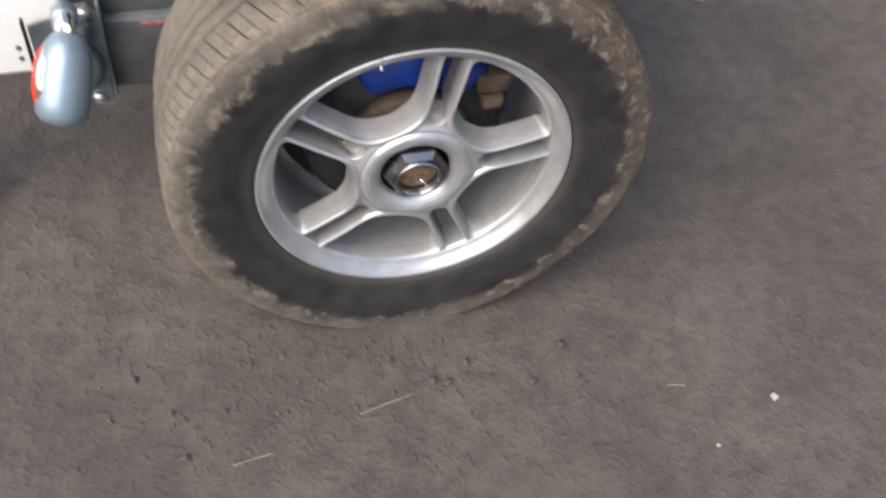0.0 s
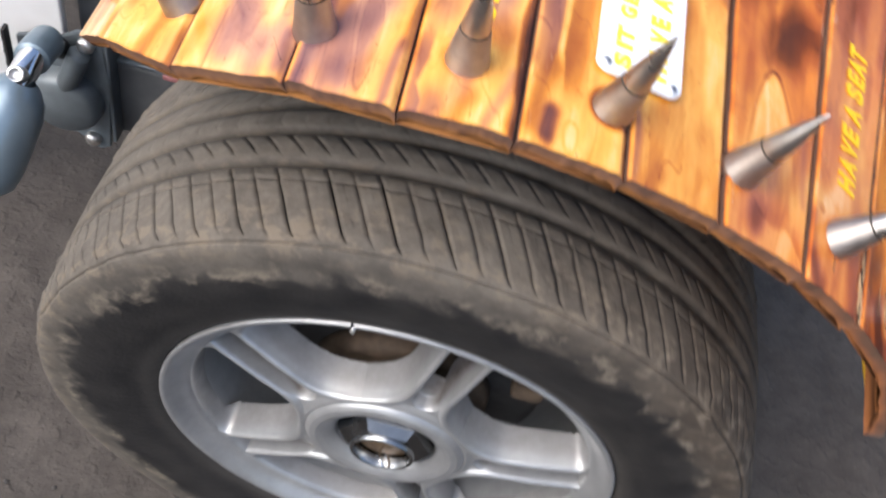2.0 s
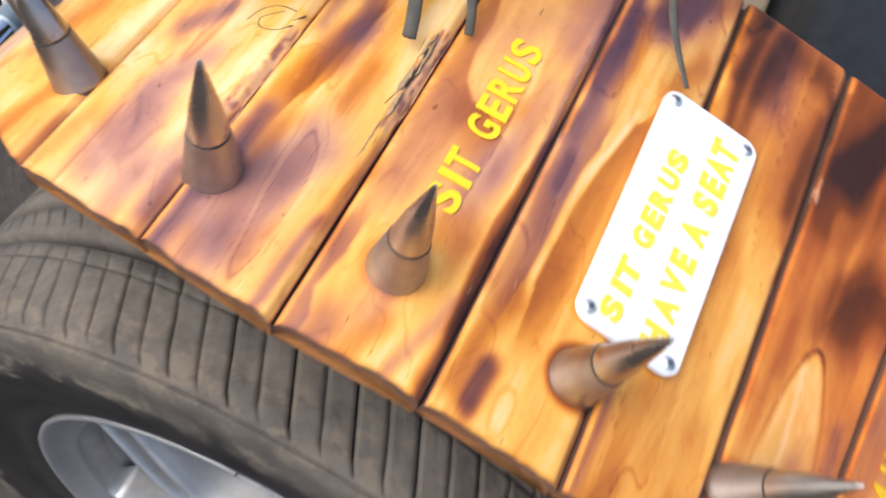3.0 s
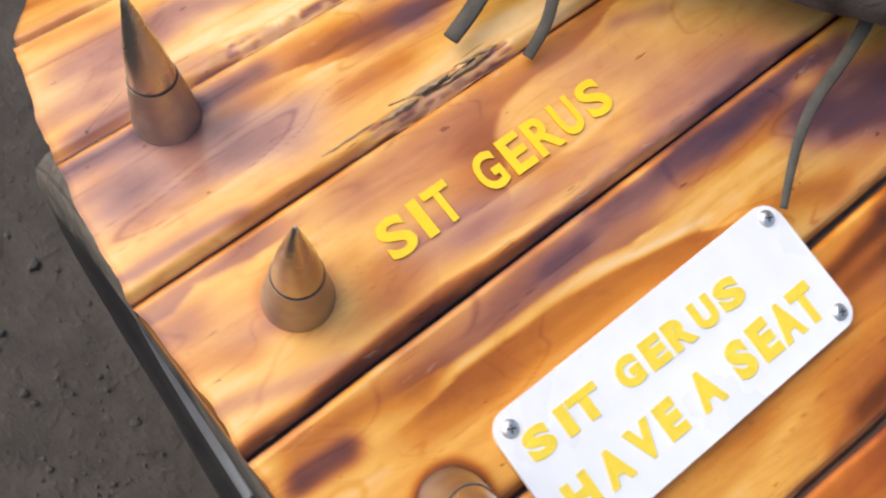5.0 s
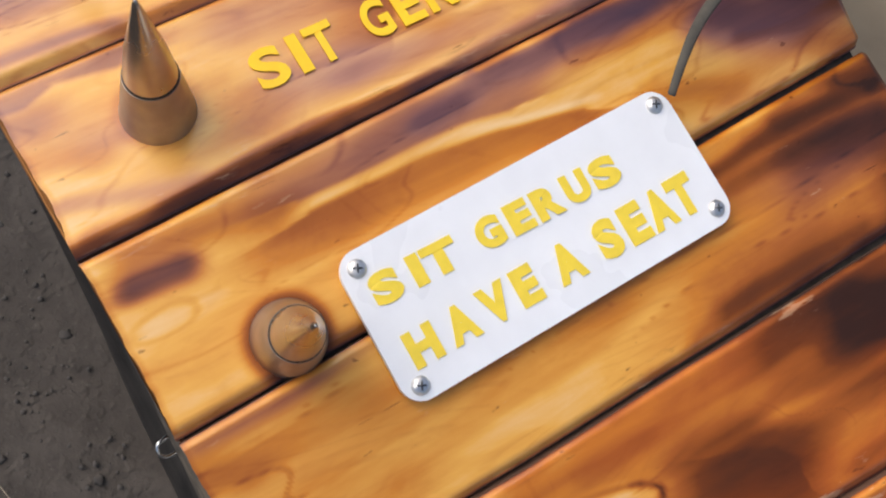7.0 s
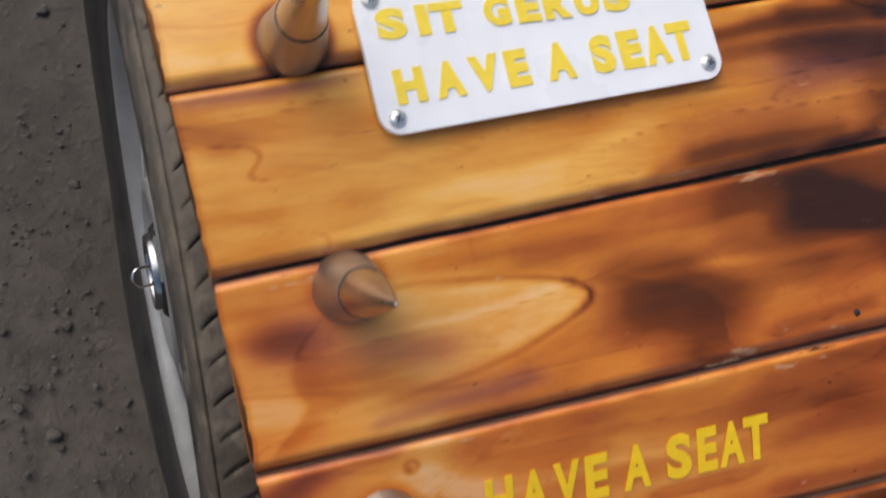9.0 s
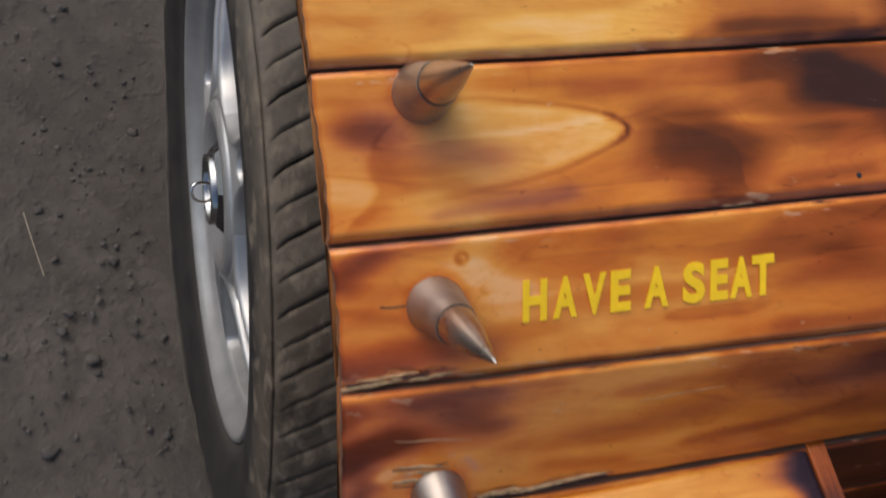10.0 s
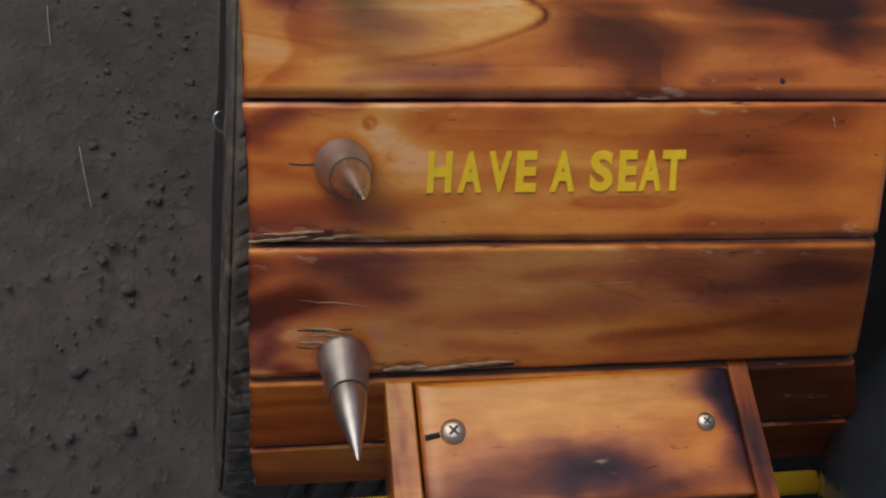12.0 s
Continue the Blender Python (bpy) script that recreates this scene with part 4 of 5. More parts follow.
    # thin darker rims along the licks
    b = b + (0.16 if k < 7 else 0.10) * np.exp(-((lick - 0.18) / 0.028) ** 2) * ss(0.0, 0.5, fade) + (0.10 if k < 7 else 0.05) * np.exp(-((lick + 0.10) / 0.022) ** 2) * ss(0.1, 0.5, soft) + 0.08 * np.exp(-((soft + 0.1) / 0.03) ** 2) * ss(0.0, 0.4, -fade)
    if k == 7:
        # the long light flame with its dark outline
        half = 0.32 * np.maximum(0.0, 1 - ((wy + 0.02) / 0.124) ** 2) ** 0.6
        away = (np.abs(ww / wide - 0.48) - half) * wide
        near = np.hypot(np.maximum(away, 0), np.maximum(wy - 0.104, 0)) + np.maximum(-away, 0)
        b = b + (0.13 + 0.12 * ss(0.06, 0.10, y)) * ss(0.015, 0.06, y) * np.exp(-(near / 0.0012) ** 2)
        tip = np.exp(-(near / 0.0022) ** 2) * np.exp(-((ww / wide - 0.46) / 0.13) ** 2) * ss(0.088, 0.100, y)
        b = b + 0.36 * tip * (0.7 + 0.6 * cloud(y * 260, w * 260, 83, 2))
        b = b - 0.10 * ss(0.0, -0.004, away) + 0.13 * ss(0.0, 0.004, away) * ss(0.02, 0.09, y)
    if k == 9:
        # varnish flaked off behind the front spike
        d = np.hypot(y - 0.0285, w - 0.78 * wide)
        ring = np.exp(-((d - 0.0165) / 0.0022) ** 2) * ss(0.0, 0.006, 0.76 * wide - w) * ss(-0.5, 0.2, cloud(y * 150, w * 150, 53))
        b, violet = b * (1 - 0.8 * ring) + 0.14 * ring, np.maximum(violet, 0.95 * ring)
    return np.clip(b, 0, 1), np.clip(violet, 0, 1)


# where front edges are splintered: plank, from y to y, depth
SPLINTER = {2: (0.035, 0.10, 0.7), 3: (0.07, 0.13, 1.0), 8: (-0.02, 0.03, 0.7), 9: (0.045, 0.105, 1.0)}


fender = empty("wooden_fender", 0.03, 0.12, 0.52, "arched fender of scorched and varnished pine planks studded with steel spikes", "fender")


def build_plank(k):
    nu, nv = (420, 84) if k in (3, 4, 5, 7) else (300, 58)
    thick = 0.0095
    vs = np.concatenate([[0.0, 0.008, 0.018, 0.03, 0.045, 0.065], np.linspace(0.09, 0.90, nv - 13), [0.92, 0.94, 0.96, 0.975, 0.985, 0.993, 1.0]])
    gap = 0.013 + 0.006 * ((k * 37) % 5) / 5
    U, V0 = np.meshgrid(np.linspace(0, 1, nu), vs, indexing="ij")
    V = gap + (1 - 2 * gap) * V0
    lo = JOINTS[k][2] * (1 - V) + JOINTS[k + 1][2] * V + 0.0009 * cloud(V * 3 + k * 3, V * 0 + 1.3, 4) + 0.0003 * cloud(V * 19 + k, V * 0 + 3.3, 8)
    hi = INNER[k] * (1 - V) + INNER[k + 1] * V
    Y = lo + (hi - lo) * U
    # both long edges wander a little
    V = V + 0.0025 * cloud(Y * 40, V * 0 + k, 3) * (1 - ss(0.0, 0.2, np.minimum(V0, 1 - V0)))
    drop = 0.0014 * (1 - ss(0.0, 0.030, V0)) + 0.0029 * (1 - ss(0.0, 0.062, 1 - V0)) + 0.0015 * (1 - ss(0, 0.01, 1 - U))
    tear = np.zeros_like(Y)
    if k in SPLINTER:
        ya, yb, deep = SPLINTER[k]
        inside = ss(ya - 0.006, ya + 0.004, Y) * (1 - ss(yb - 0.004, yb + 0.006, Y))
        reach = 0.12 + 0.05 * cloud(Y * 90, V * 4, 17 + k)
        tear = inside * deep * (1 - ss(reach * 0.7, reach, 1 - V0)) * (0.6 + 0.5 * cloud(Y * 70, V * 110, 19 + k))
    tear = np.clip(tear, 0, 1.2)
    B, W = burn_at(k, Y, V)
    rear = (1 - ss(0.030, 0.055, V0)) * (0.25 + 0.5 * ss(-0.3, 0.3, cloud(Y * 30, V * 0 + k, 27)))
    B, W = B * (1 - 0.75 * rear) + 0.10 * rear, W * (1 - rear)
    B = B + 0.40 * (1 - ss(0.0, 0.012, V0)) + 0.09 * (1 - ss(0.02, 0.075, 1 - V0)) + 0.45 * (1 - ss(0.0, 0.018, 1 - V0)) + 0.12 * (1 - ss(0, 0.008, U)) + 0.10 * cloud(Y * 60, V * 0 + k, 23) * (1 - ss(0.0, 0.1, np.minimum(V0, 1 - V0)))
    W = np.maximum(W, 0.3 * (1 - ss(0.02, 0.075, 1 - V0)))
    worn = ss(0.1, 0.5, tear)
    B = B * (1 - worn) + worn * (0.16 + 0.34 * ss(0.1, 0.5, cloud(Y * 70, V * 110, 29)))
    W = W * (1 - worn) + worn * 0.95
    lift = 0.0002 * cloud(Y * 9, V * 2, k * 2) - drop - 0.0018 * tear
    verts = [surf(k, float(v), float(y), float(q)) for v, y, q in zip(V.ravel(), Y.ravel(), lift.ravel())]
    burn, violet = list(np.clip(B, 0, 1).ravel()), list(W.ravel())
    n = len(vs)
    faces = [(i * n + j, i * n + j + 1, (i + 1) * n + j + 1, (i + 1) * n + j) for i in range(nu - 1) for j in range(n - 1)]
    ring = [i * n for i in range(nu)] + [(nu - 1) * n + j for j in range(1, n)] + [i * n + n - 1 for i in range(nu - 2, -1, -1)] + [j for j in range(n - 2, 0, -1)]
    # own ring of points for the sides, so that the upper edge stays crisp
    c, m = len(ring), len(verts)
    for r in ring:
        verts.append(verts[r])
        burn.append(burn[r] * 0.5 + 0.38)
        violet.append(0.9)
    for q, r in enumerate(ring):
        p = verts[r]
        nn = normal(k, p.y)
        wob = 0.0012 * fbm(p.x * 110, p.y * 45, 3.0 + k) if r < n else 0
        verts.append(p - nn * thick * 0.5 + Vector((0, 0.0006 + 0.6 * abs(wob) if r < n else 0, 0)))
        burn.append(burn[r] * 0.3 + 0.30 + 0.4 * max(0.0, fbm(p.x * 70, p.y * 50, k + 6.0)))
        violet.append(0.95)
    for r in ring:
        rag = 1 + 0.22 * fbm(verts[r].x * 90, k * 3.0, 2.0) if r < n else 1.0
        verts.append(verts[r] - normal(k, verts[r].y) * thick * rag + Vector((0, 0.0016 if r < n else 0, 0)))
        burn.append(0.30 + 0.4 * max(0.0, fbm(verts[r].x * 120, k * 2.0, 4.0)))
        violet.append(0.0)
    for q in range(c):
        w = (q + 1) % c
        faces.append((m + w, m + q, m + c + q, m + c + w))
        faces.append((m + c + w, m + c + q, m + 2 * c + q, m + 2 * c + w))
    # underside as strips between the two long sides
    for i in range(nu - 1):
        a, b = m + 2 * c + i, m + 2 * c + i + 1
        e, f = m + 2 * c + (nu + n - 1 + nu - 2 - i), m + 2 * c + (nu + n - 1 + nu - 2 - i - 1)
        faces.append((a, b, f, e))
    me = raw("plank", verts, faces)
    at = me.attributes.new("burn", "FLOAT", "POINT")
    at.data.foreach_set("value", np.array(burn, np.float32))
    me.attributes.new("violet", "FLOAT", "POINT").data.foreach_set("value", np.array(violet, np.float32))
    ends = 0.40 * (1 - ss(0.0, 0.045, Y + 0.02 * cloud(Y * 40, V * 3, 91 + k, 2))) * (k > 6)
    red = np.full(len(verts), RED[k])
    red[:Y.size] = np.clip(RED[k] + ends + 0.22 * (k > 6) * ss(0.0, 0.6, cloud(Y * 14, V * 2.2, 97 + k, 2)), 0, 1).ravel()
    me.attributes.new("red", "FLOAT", "POINT").data.foreach_set("value", red.astype(np.float32))
    edge = np.minimum(V0, 1 - V0)
    wear = (1 - ss(0.02, 0.16, edge + 0.05 * cloud(Y * 30, V * 3, 41 + k))) * ss(-0.1, 0.5, cloud(Y * 22 + k, V * 2, 47 + k)) * (1.0 if k > 6 else 0.7)
    wear = np.concatenate([np.maximum(wear, tear).ravel(), np.zeros(len(verts) - wear.size)])
    me.attributes.new("wear", "FLOAT", "POINT").data.foreach_set("value", wear.astype(np.float32))
    ob = part("plank", me, M_WOOD, fender)
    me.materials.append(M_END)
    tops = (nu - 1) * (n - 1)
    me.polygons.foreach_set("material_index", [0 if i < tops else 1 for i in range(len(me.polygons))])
    return ob


for k in range(len(JOINTS) - 1):
    build_plank(k)


def build_tongue(k):
    """An added tongue bridges the gap between two planks, dark as the shade in it."""
    ys = np.linspace(JOINTS[k][2] + 0.003, INNER[k] - 0.002, 24)
    verts, faces = [], []
    for y in ys:
        y = float(y)
        for v, lift in ((0.92, -0.0062), (0.92, -0.0085)):
            verts.append(surf(k - 1, v, y, lift))
        for v, lift in ((0.08, -0.0085), (0.08, -0.0062)):
            verts.append(surf(k, v, y, lift))
    for i in range(len(ys) - 1):
        for j in range(4):
            a, b = i * 4 + j, i * 4 + (j + 1) % 4
            faces.append((a, b, b + 4, a + 4))
    faces += [(0, 1, 2, 3), tuple(len(verts) - 4 + j for j in (3, 2, 1, 0))]
    part("tongue", raw("tongue", verts, faces), M_JOINTSHADE, fender, "dark tongue in the joint", smooth=False)


for k in range(1, len(JOINTS) - 1):
    build_tongue(k)


def frame_at(p, nrm):
    q = nrm.to_track_quat("Z", "Y").to_matrix().to_4x4()
    return Matrix.Translation(p) @ q


for k, v, y, ahead, out in SPIKES:
    p, nrm = surf(k, v, y, -0.0012), normal(k, y)
    m = frame_at(p, (nrm + Vector((ahead, out, -ahead))).normalized())
    base = part("spike", lathe([(0.0119, -0.004), (0.0119, 0.0008), (0.0116, 0.0016), (0.0082, 0.0235), (0.0060, 0.0236), (0.0060, 0.0252), (0.0, 0.0252)], 48, m), M_STEEL, fender,
                "turned steel cone spike")
    tip = part("tip", lathe([(0.0, 0.0244), (0.0066, 0.0244), (0.0077, 0.0245), (0.0077, 0.0249), (0.0057, 0.0385), (0.0034, 0.0490), (0.0013, 0.0585), (0.0005, 0.0615), (0.0, 0.0620)], 48, m), M_TIP, base)
    # dark ring put in for the shade of the groove under the tip
    part("joint_ring", lathe([(0.0066, 0.0246), (0.0081, 0.0238), (0.0080, 0.0235), (0.0066, 0.0235)], 48, m, closed=True), M_JOINTSHADE, base, "dark ring for the shade in the joint")
    for ob in (base, tip):
        ob.data.set_sharp_from_angle(angle=radians(35))


def text_mesh(body, bold=0.02):
    cu = bpy.data.curves.new("text", "FONT")
    cu.body, cu.extrude, cu.offset, cu.resolution_u = body, 0.0, bold, 6
    ob = new("text", cu)
    bpy.context.view_layer.update()
    me = bpy.data.meshes.new_from_object(ob.evaluated_get(bpy.context.evaluated_depsgraph_get()))
    bpy.data.objects.remove(ob)
    bpy.data.curves.remove(cu)
    return me


def lettering(words, place, parent, label, bold=0.025, material=None, swell=0.0):
    """words: (text, start, end) along the line from 0 to 1; place(s, h): the point for s and for h from the baseline 0 to the capitals' tops 1."""
    bm = bmesh.new()
    for body, s0, s1 in words:
        s0, s1 = s0 - swell, s1 + swell
        me = text_mesh(body, bold)
        co = np.array([v.co[:] for v in me.vertices])
        lo, hi = co.min(0), co.max(0)
        many = len(bm.verts)
        bm.from_mesh(me)
        bm.verts.ensure_lookup_table()
        for vtx in bm.verts[many:]:
            s, h = (vtx.co.x - lo[0]) / (hi[0] - lo[0]), (vtx.co.y - lo[1]) / (hi[1] - lo[1])
            vtx.co = place(s0 + (s1 - s0) * s, h)
        bpy.data.meshes.remove(me)
    ob = part("lettering", bm, material or M_YELLOW, parent, label, smooth=False)
    sol = ob.modifiers.new("thickness", "SOLIDIFY")
    sol.thickness, sol.offset = 0.0003, 0
    return ob


SIT = (("S", 0.0, 0.113), ("I", 0.145, 0.186), ("T", 0.205, 0.308), ("G", 0.410, 0.508), ("E", 0.535, 0.628), ("R", 0.648, 0.760), ("U", 0.774, 0.866), ("S", 0.896, 1.0))
HAVE = (("H", 0.0, 0.093), ("A", 0.117, 0.210), ("V", 0.232, 0.322), ("E", 0.340, 0.420), ("A", 0.474, 0.570), ("S", 0.628, 0.717), ("E", 0.739, 0.811), ("A", 0.820, 0.910), ("T", 0.909, 1.0))
lettering(SIT, lambda s, h: surf(4, 0.632 - 0.24 * h, 0.0475 + 0.0975 * s, 0.0006), fender, "yellow vinyl lettering", 0.03)
lettering(HAVE, lambda s, h: surf(8, 0.632 - 0.287 * h, 0.0565 + 0.1048 * s, 0.0006), fender, "yellow vinyl lettering", 0.042)

def splinter(k, start, end, wide, lift=0.0006, seed=0.0):
    """A thin raised sliver along the grain, pointed at both ends; start and end are (y, v)."""
    n, verts, faces = 14, [], []
    for i in range(n):
        u = i / (n - 1)
        y, v = start[0] + (end[0] - start[0]) * u, start[1] + (end[1] - start[1]) * u + 0.010 * fbm(u * 4 + seed, seed, 1.0)
        w = wide * math.sin(math.pi * (0.04 + 0.92 * u)) ** 0.7 * (1 + 0.5 * fbm(u * 7, seed, 3.0)) / 0.06
        hump = lift * (0.4 + 0.6 * math.sin(math.pi * u) + 0.5 * fbm(u * 6, seed, 8.0))
        verts += [surf(k, v - w / 2, y, -0.0006), surf(k, v - w * 0.15, y, hump), surf(k, v + w * 0.35, y, hump * 0.7), surf(k, v + w / 2, y, -0.0006)]
    for i in range(n - 1):
        for j in range(3):
            a = i * 4 + j
            faces.append((a, a + 1, a + 5, a + 4))
    part("splinter", raw("splinter", verts, faces), M_SLIVER, fender, "pale raised wood splinter", smooth=False)


# black line drawn for a crack and the shadow beside a splinter
def crevice(k, start, end, bend=0.01):
    mid = ((start[0] + end[0]) / 2, (start[1] + end[1]) / 2 + bend)
    part("crack", tube([surf(k, v, y, -0.0001) for y, v in (start, mid, end)], 0.0004, 6, 0.6), M_BLACK, fender, "thin dark line of crack and splinter shadow")


# torn wood behind the front spike and along broken edges
for k, start, end, wide in ((9, (0.009, 0.575), (0.032, 0.63), 0.0016), (9, (0.008, 0.69), (0.024, 0.71), 0.0022), (9, (0.013, 0.635), (0.030, 0.655), 0.0014), (9, (0.008, 0.38), (0.040, 0.44), 0.0006),
                            (9, (0.046, 0.925), (0.066, 0.905), 0.0022), (9, (0.060, 0.935), (0.084, 0.910), 0.0020), (9, (0.080, 0.905), (0.104, 0.885), 0.0014),
                            (8, (-0.014, 0.965), (0.010, 0.935), 0.0020), (8, (-0.008, 0.915), (0.016, 0.90), 0.0012), (8, (0.012, 0.95), (0.030, 0.93), 0.0014),
                            (3, (0.074, 0.905), (0.090, 0.895), 0.0030), (3, (0.086, 0.86), (0.104, 0.875), 0.0032), (3, (0.100, 0.915), (0.122, 0.905), 0.0022), (3, (0.108, 0.86), (0.126, 0.885), 0.0018), (3, (0.050, 0.885), (0.072, 0.885), 0.0012),
                            (9, (0.106, 0.32), (0.147, 0.28), 0.0005), (8, (0.222, 0.11), (0.2235, 0.21), 0.0020)):
    splinter(k, start, end, wide, 0.0004 if wide < 0.001 else 0.0007, start[0] * 90 + k)
for k, start, end in ((9, (0.008, 0.60), (0.031, 0.60)), (9, (0.008, 0.725), (0.022, 0.735)), (9, (0.048, 0.95), (0.104, 0.915)), (3, (0.080, 0.84), (0.094, 0.865)), (3, (0.092, 0.90), (0.116, 0.885)), (8, (-0.012, 0.94), (0.020, 0.918))):
    crevice(k, start, end)

# ---- sign plate ----
P00, P10 = surf(5, 0.59, 0.0390, 0.0035), surf(5, 0.595, 0.1690, 0.0035)
P01, P11 = surf(6, 0.435, 0.0402, 0.0035), surf(6, 0.45, 0.1725, 0.0035)


def on_plate(s, h, lift=0.0):
    p = P00.lerp(P10, s).lerp(P01.lerp(P11, s), h)
    n = (P10 - P00).cross(P01 - P00).normalized()
    return p + (n if n.z > 0 else -n) * lift


def build_sign():
    out = []
    for cx, cy, a0 in ((0, 0, 180), (1, 0, 270), (1, 1, 0), (0, 1, 90)):
        for i in range(9):
            a = radians(a0 + i * 90 / 8)
            rx, ry = 0.055, 0.15
            out.append((cx + (rx if cx == 0 else -rx) + rx * math.cos(a), cy + (ry if cy == 0 else -ry) + ry * math.sin(a)))
    bm = bmesh.new()
    top = [bm.verts.new(on_plate(s, h, 0.0010)) for s, h in out]
    low = [bm.verts.new(on_plate(s, h, -0.0012)) for s, h in out]
    bm.faces.new(top)
    bm.faces.new(low[::-1])
    for i in range(len(out)):
        j = (i + 1) % len(out)
        bm.faces.new((top[i], low[i], low[j], top[j]))
    plate = part("sign_plate", bm, M_PLATE, fender, "white rounded metal sign plate with yellow lettering", smooth=False)
    lettering((("S", 0.0, 0.10), ("I", 0.150, 0.187), ("T", 0.202, 0.322), ("G", 0.410, 0.503), ("E", 0.538, 0.622), ("R", 0.648, 0.748), ("U", 0.778, 0.868), ("S", 0.896, 1.0)), lambda s, h: on_plate(0.050 + 0.716 * s, 0.385 + 0.045 * s - 0.205 * h, 0.0012), plate, "yellow printed lettering", 0.062, M_PRINT, 0.004)
    lettering((("H", 0.0, 0.083), ("A", 0.123, 0.206), ("V", 0.236, 0.322), ("E", 0.352, 0.417), ("A", 0.483, 0.570), ("S", 0.640, 0.710), ("E", 0.740, 0.810), ("A", 0.828, 0.910), ("T", 0.918, 1.0)), lambda s, h: on_plate(0.060 + 0.865 * s, 0.815 + 0.03 * s - (0.23 + 0.05 * s) * h, 0.0012), plate, "yellow printed lettering", 0.062, M_PRINT, 0.004)
    n = (on_plate(0.5, 0.5, 1) - on_plate(0.5, 0.5, 0)).normalized()
    for s, h in ((0.045, 0.11), (0.955, 0.10), (0.045, 0.90), (0.955, 0.89)):
        screw_at("screw", on_plate(s, h, 0.001), n, 0.0031, plate, M_SCREW)


def screw_at(name, p, n, r, parent, material):
    m = frame_at(p, n)
    head = part(name, lathe([(r, -0.0008), (r, 0.0003), (r * 0.9, r * 0.28), (r * 0.6, r * 0.46), (r * 0.42, r * 0.5), (0.0, r * 0.5)], 20, m), material, parent, "cross-head screw")
    for a in (80, 170):
        part("slot", box((r * 0.95, r * 0.20, r * 0.12), (0, 0, r * 0.47), 0, m @ Matrix.Rotation(radians(a), 4, "Z")), M_DARKMETAL, head)
    return head


build_sign()
for marks in (((0.100, 0.60), (0.108, 0.64), (0.112, 0.74), (0.110, 0.88)), ((0.109, 0.80), (0.103, 0.68), (0.097, 0.72), (0.0965, 0.84), (0.101, 0.92)), ((0.104, 0.90), (0.108, 0.96))):
    part("crack", tube([surf(2, v, y, -0.0001) for y, v in marks], 0.00035, 6), M_BLACK, fender, "thin wriggling crack in the varnish")
part("crack", tube([surf(8, 0.42, 0.001, 0.0001), surf(8, 0.43, 0.006, 0.0001), surf(8, 0.425, 0.012, 0.0001)], 0.0003, 6, 0.5), M_BLACK, fender, "thin crack beside the spike")
part("crack", tube([surf(2, 0.93, -0.006, 0.0), surf(2, 0.86, 0.004, 0.0), surf(2, 0.80, 0.012, 0.0)], 0.0004, 6, 0.5), M_BLACK, fender, "thin crack in the varnish")
part("nail_hole", lathe([(0.0, 0.0004), (0.0012, 0.0004), (0.0014, 0.0)], 12, frame_at(surf(7, 0.88, 0.2015), normal(7, 0.2015))), M_BLACK, fender)

# ---- wooden step box in front of the fender ----
stepbox = empty("wooden_box", 0.31, 0.13, 0.50, "small box of scorched varnished pine boards with a screwed lid", "box")


def board(name, corners, thick, seed, parent, material=None, marks=(), tone=0.10):
    """A board by its four top corners, with a scorched top."""
    a, b, c, d = (Vector(q) for q in corners)
    n = (b - a).cross(d - a).normalized()
    nu, nv = 44, 60
    verts, faces, burn, violet = [], [], [], []
    for layer in (0, 1):
        for i in range(nu):
            for j in range(nv):
                u, v = i / (nu - 1), j / (nv - 1)
                p = a.lerp(b, u).lerp(d.lerp(c, u), v)
                e = min(u, 1 - u, v, 1 - v)
                p = p - n * (thick if layer else 0.0012 * (1 - ss(0, 0.06, e)))
                verts.append(p)
                wu, wv = u + 0.10 * fbm(u * 3 + seed, v * 6, seed), v + 0.04 * fbm(u * 3, v * 6 + seed, seed + 4)
                stain = sum(s * math.exp(-((wu - mu) / ru) ** 2 - ((wv - mv) / rv) ** 2) for mu, mv, ru, rv, s in marks)
                burn.append(tone + 0.26 * max(0, fbm(u * 2.5 + seed, v * 1.5, seed, 4)) + 0.22 * (1 - ss(0, 0.03, e)) + stain)
                violet.append(min(0.6, 0.9 * stain))
    q = nu * nv
    for i in range(nu - 1):
        for j in range(nv - 1):
            f = (i * nv + j, (i + 1) * nv + j, (i + 1) * nv + j + 1, i * nv + j + 1)
            faces += [f, tuple(q + t for t in f[::-1])]
    ring = [i * nv for i in range(nu)] + [(nu - 1) * nv + j for j in range(1, nv)] + [i * nv + nv - 1 for i in range(nu - 2, -1, -1)] + list(range(nv - 2, 0, -1))
    for s in range(len(ring)):
        t = (s + 1) % len(ring)
        faces.append((ring[t], ring[s], q + ring[s], q + ring[t]))
    me = raw(name, verts, faces)
    at = me.attributes.new("burn", "FLOAT", "POINT")
    at.data.foreach_set("value", np.clip(np.array(burn, np.float32), 0, 1))
    me.attributes.new("violet", "FLOAT", "POINT").data.foreach_set("value", np.array(violet, np.float32))
    me.attributes.new("red", "FLOAT", "POINT").data.foreach_set("value", np.full(len(verts), 0.10 + tone, np.float32))
    return part(name, me, material or M_WOOD, parent)


def lid_pt(x, y):
    return Vector((x, y, 0.606 + 0.16 * (y - 0.048) + 0.12 * (x - 0.282)))


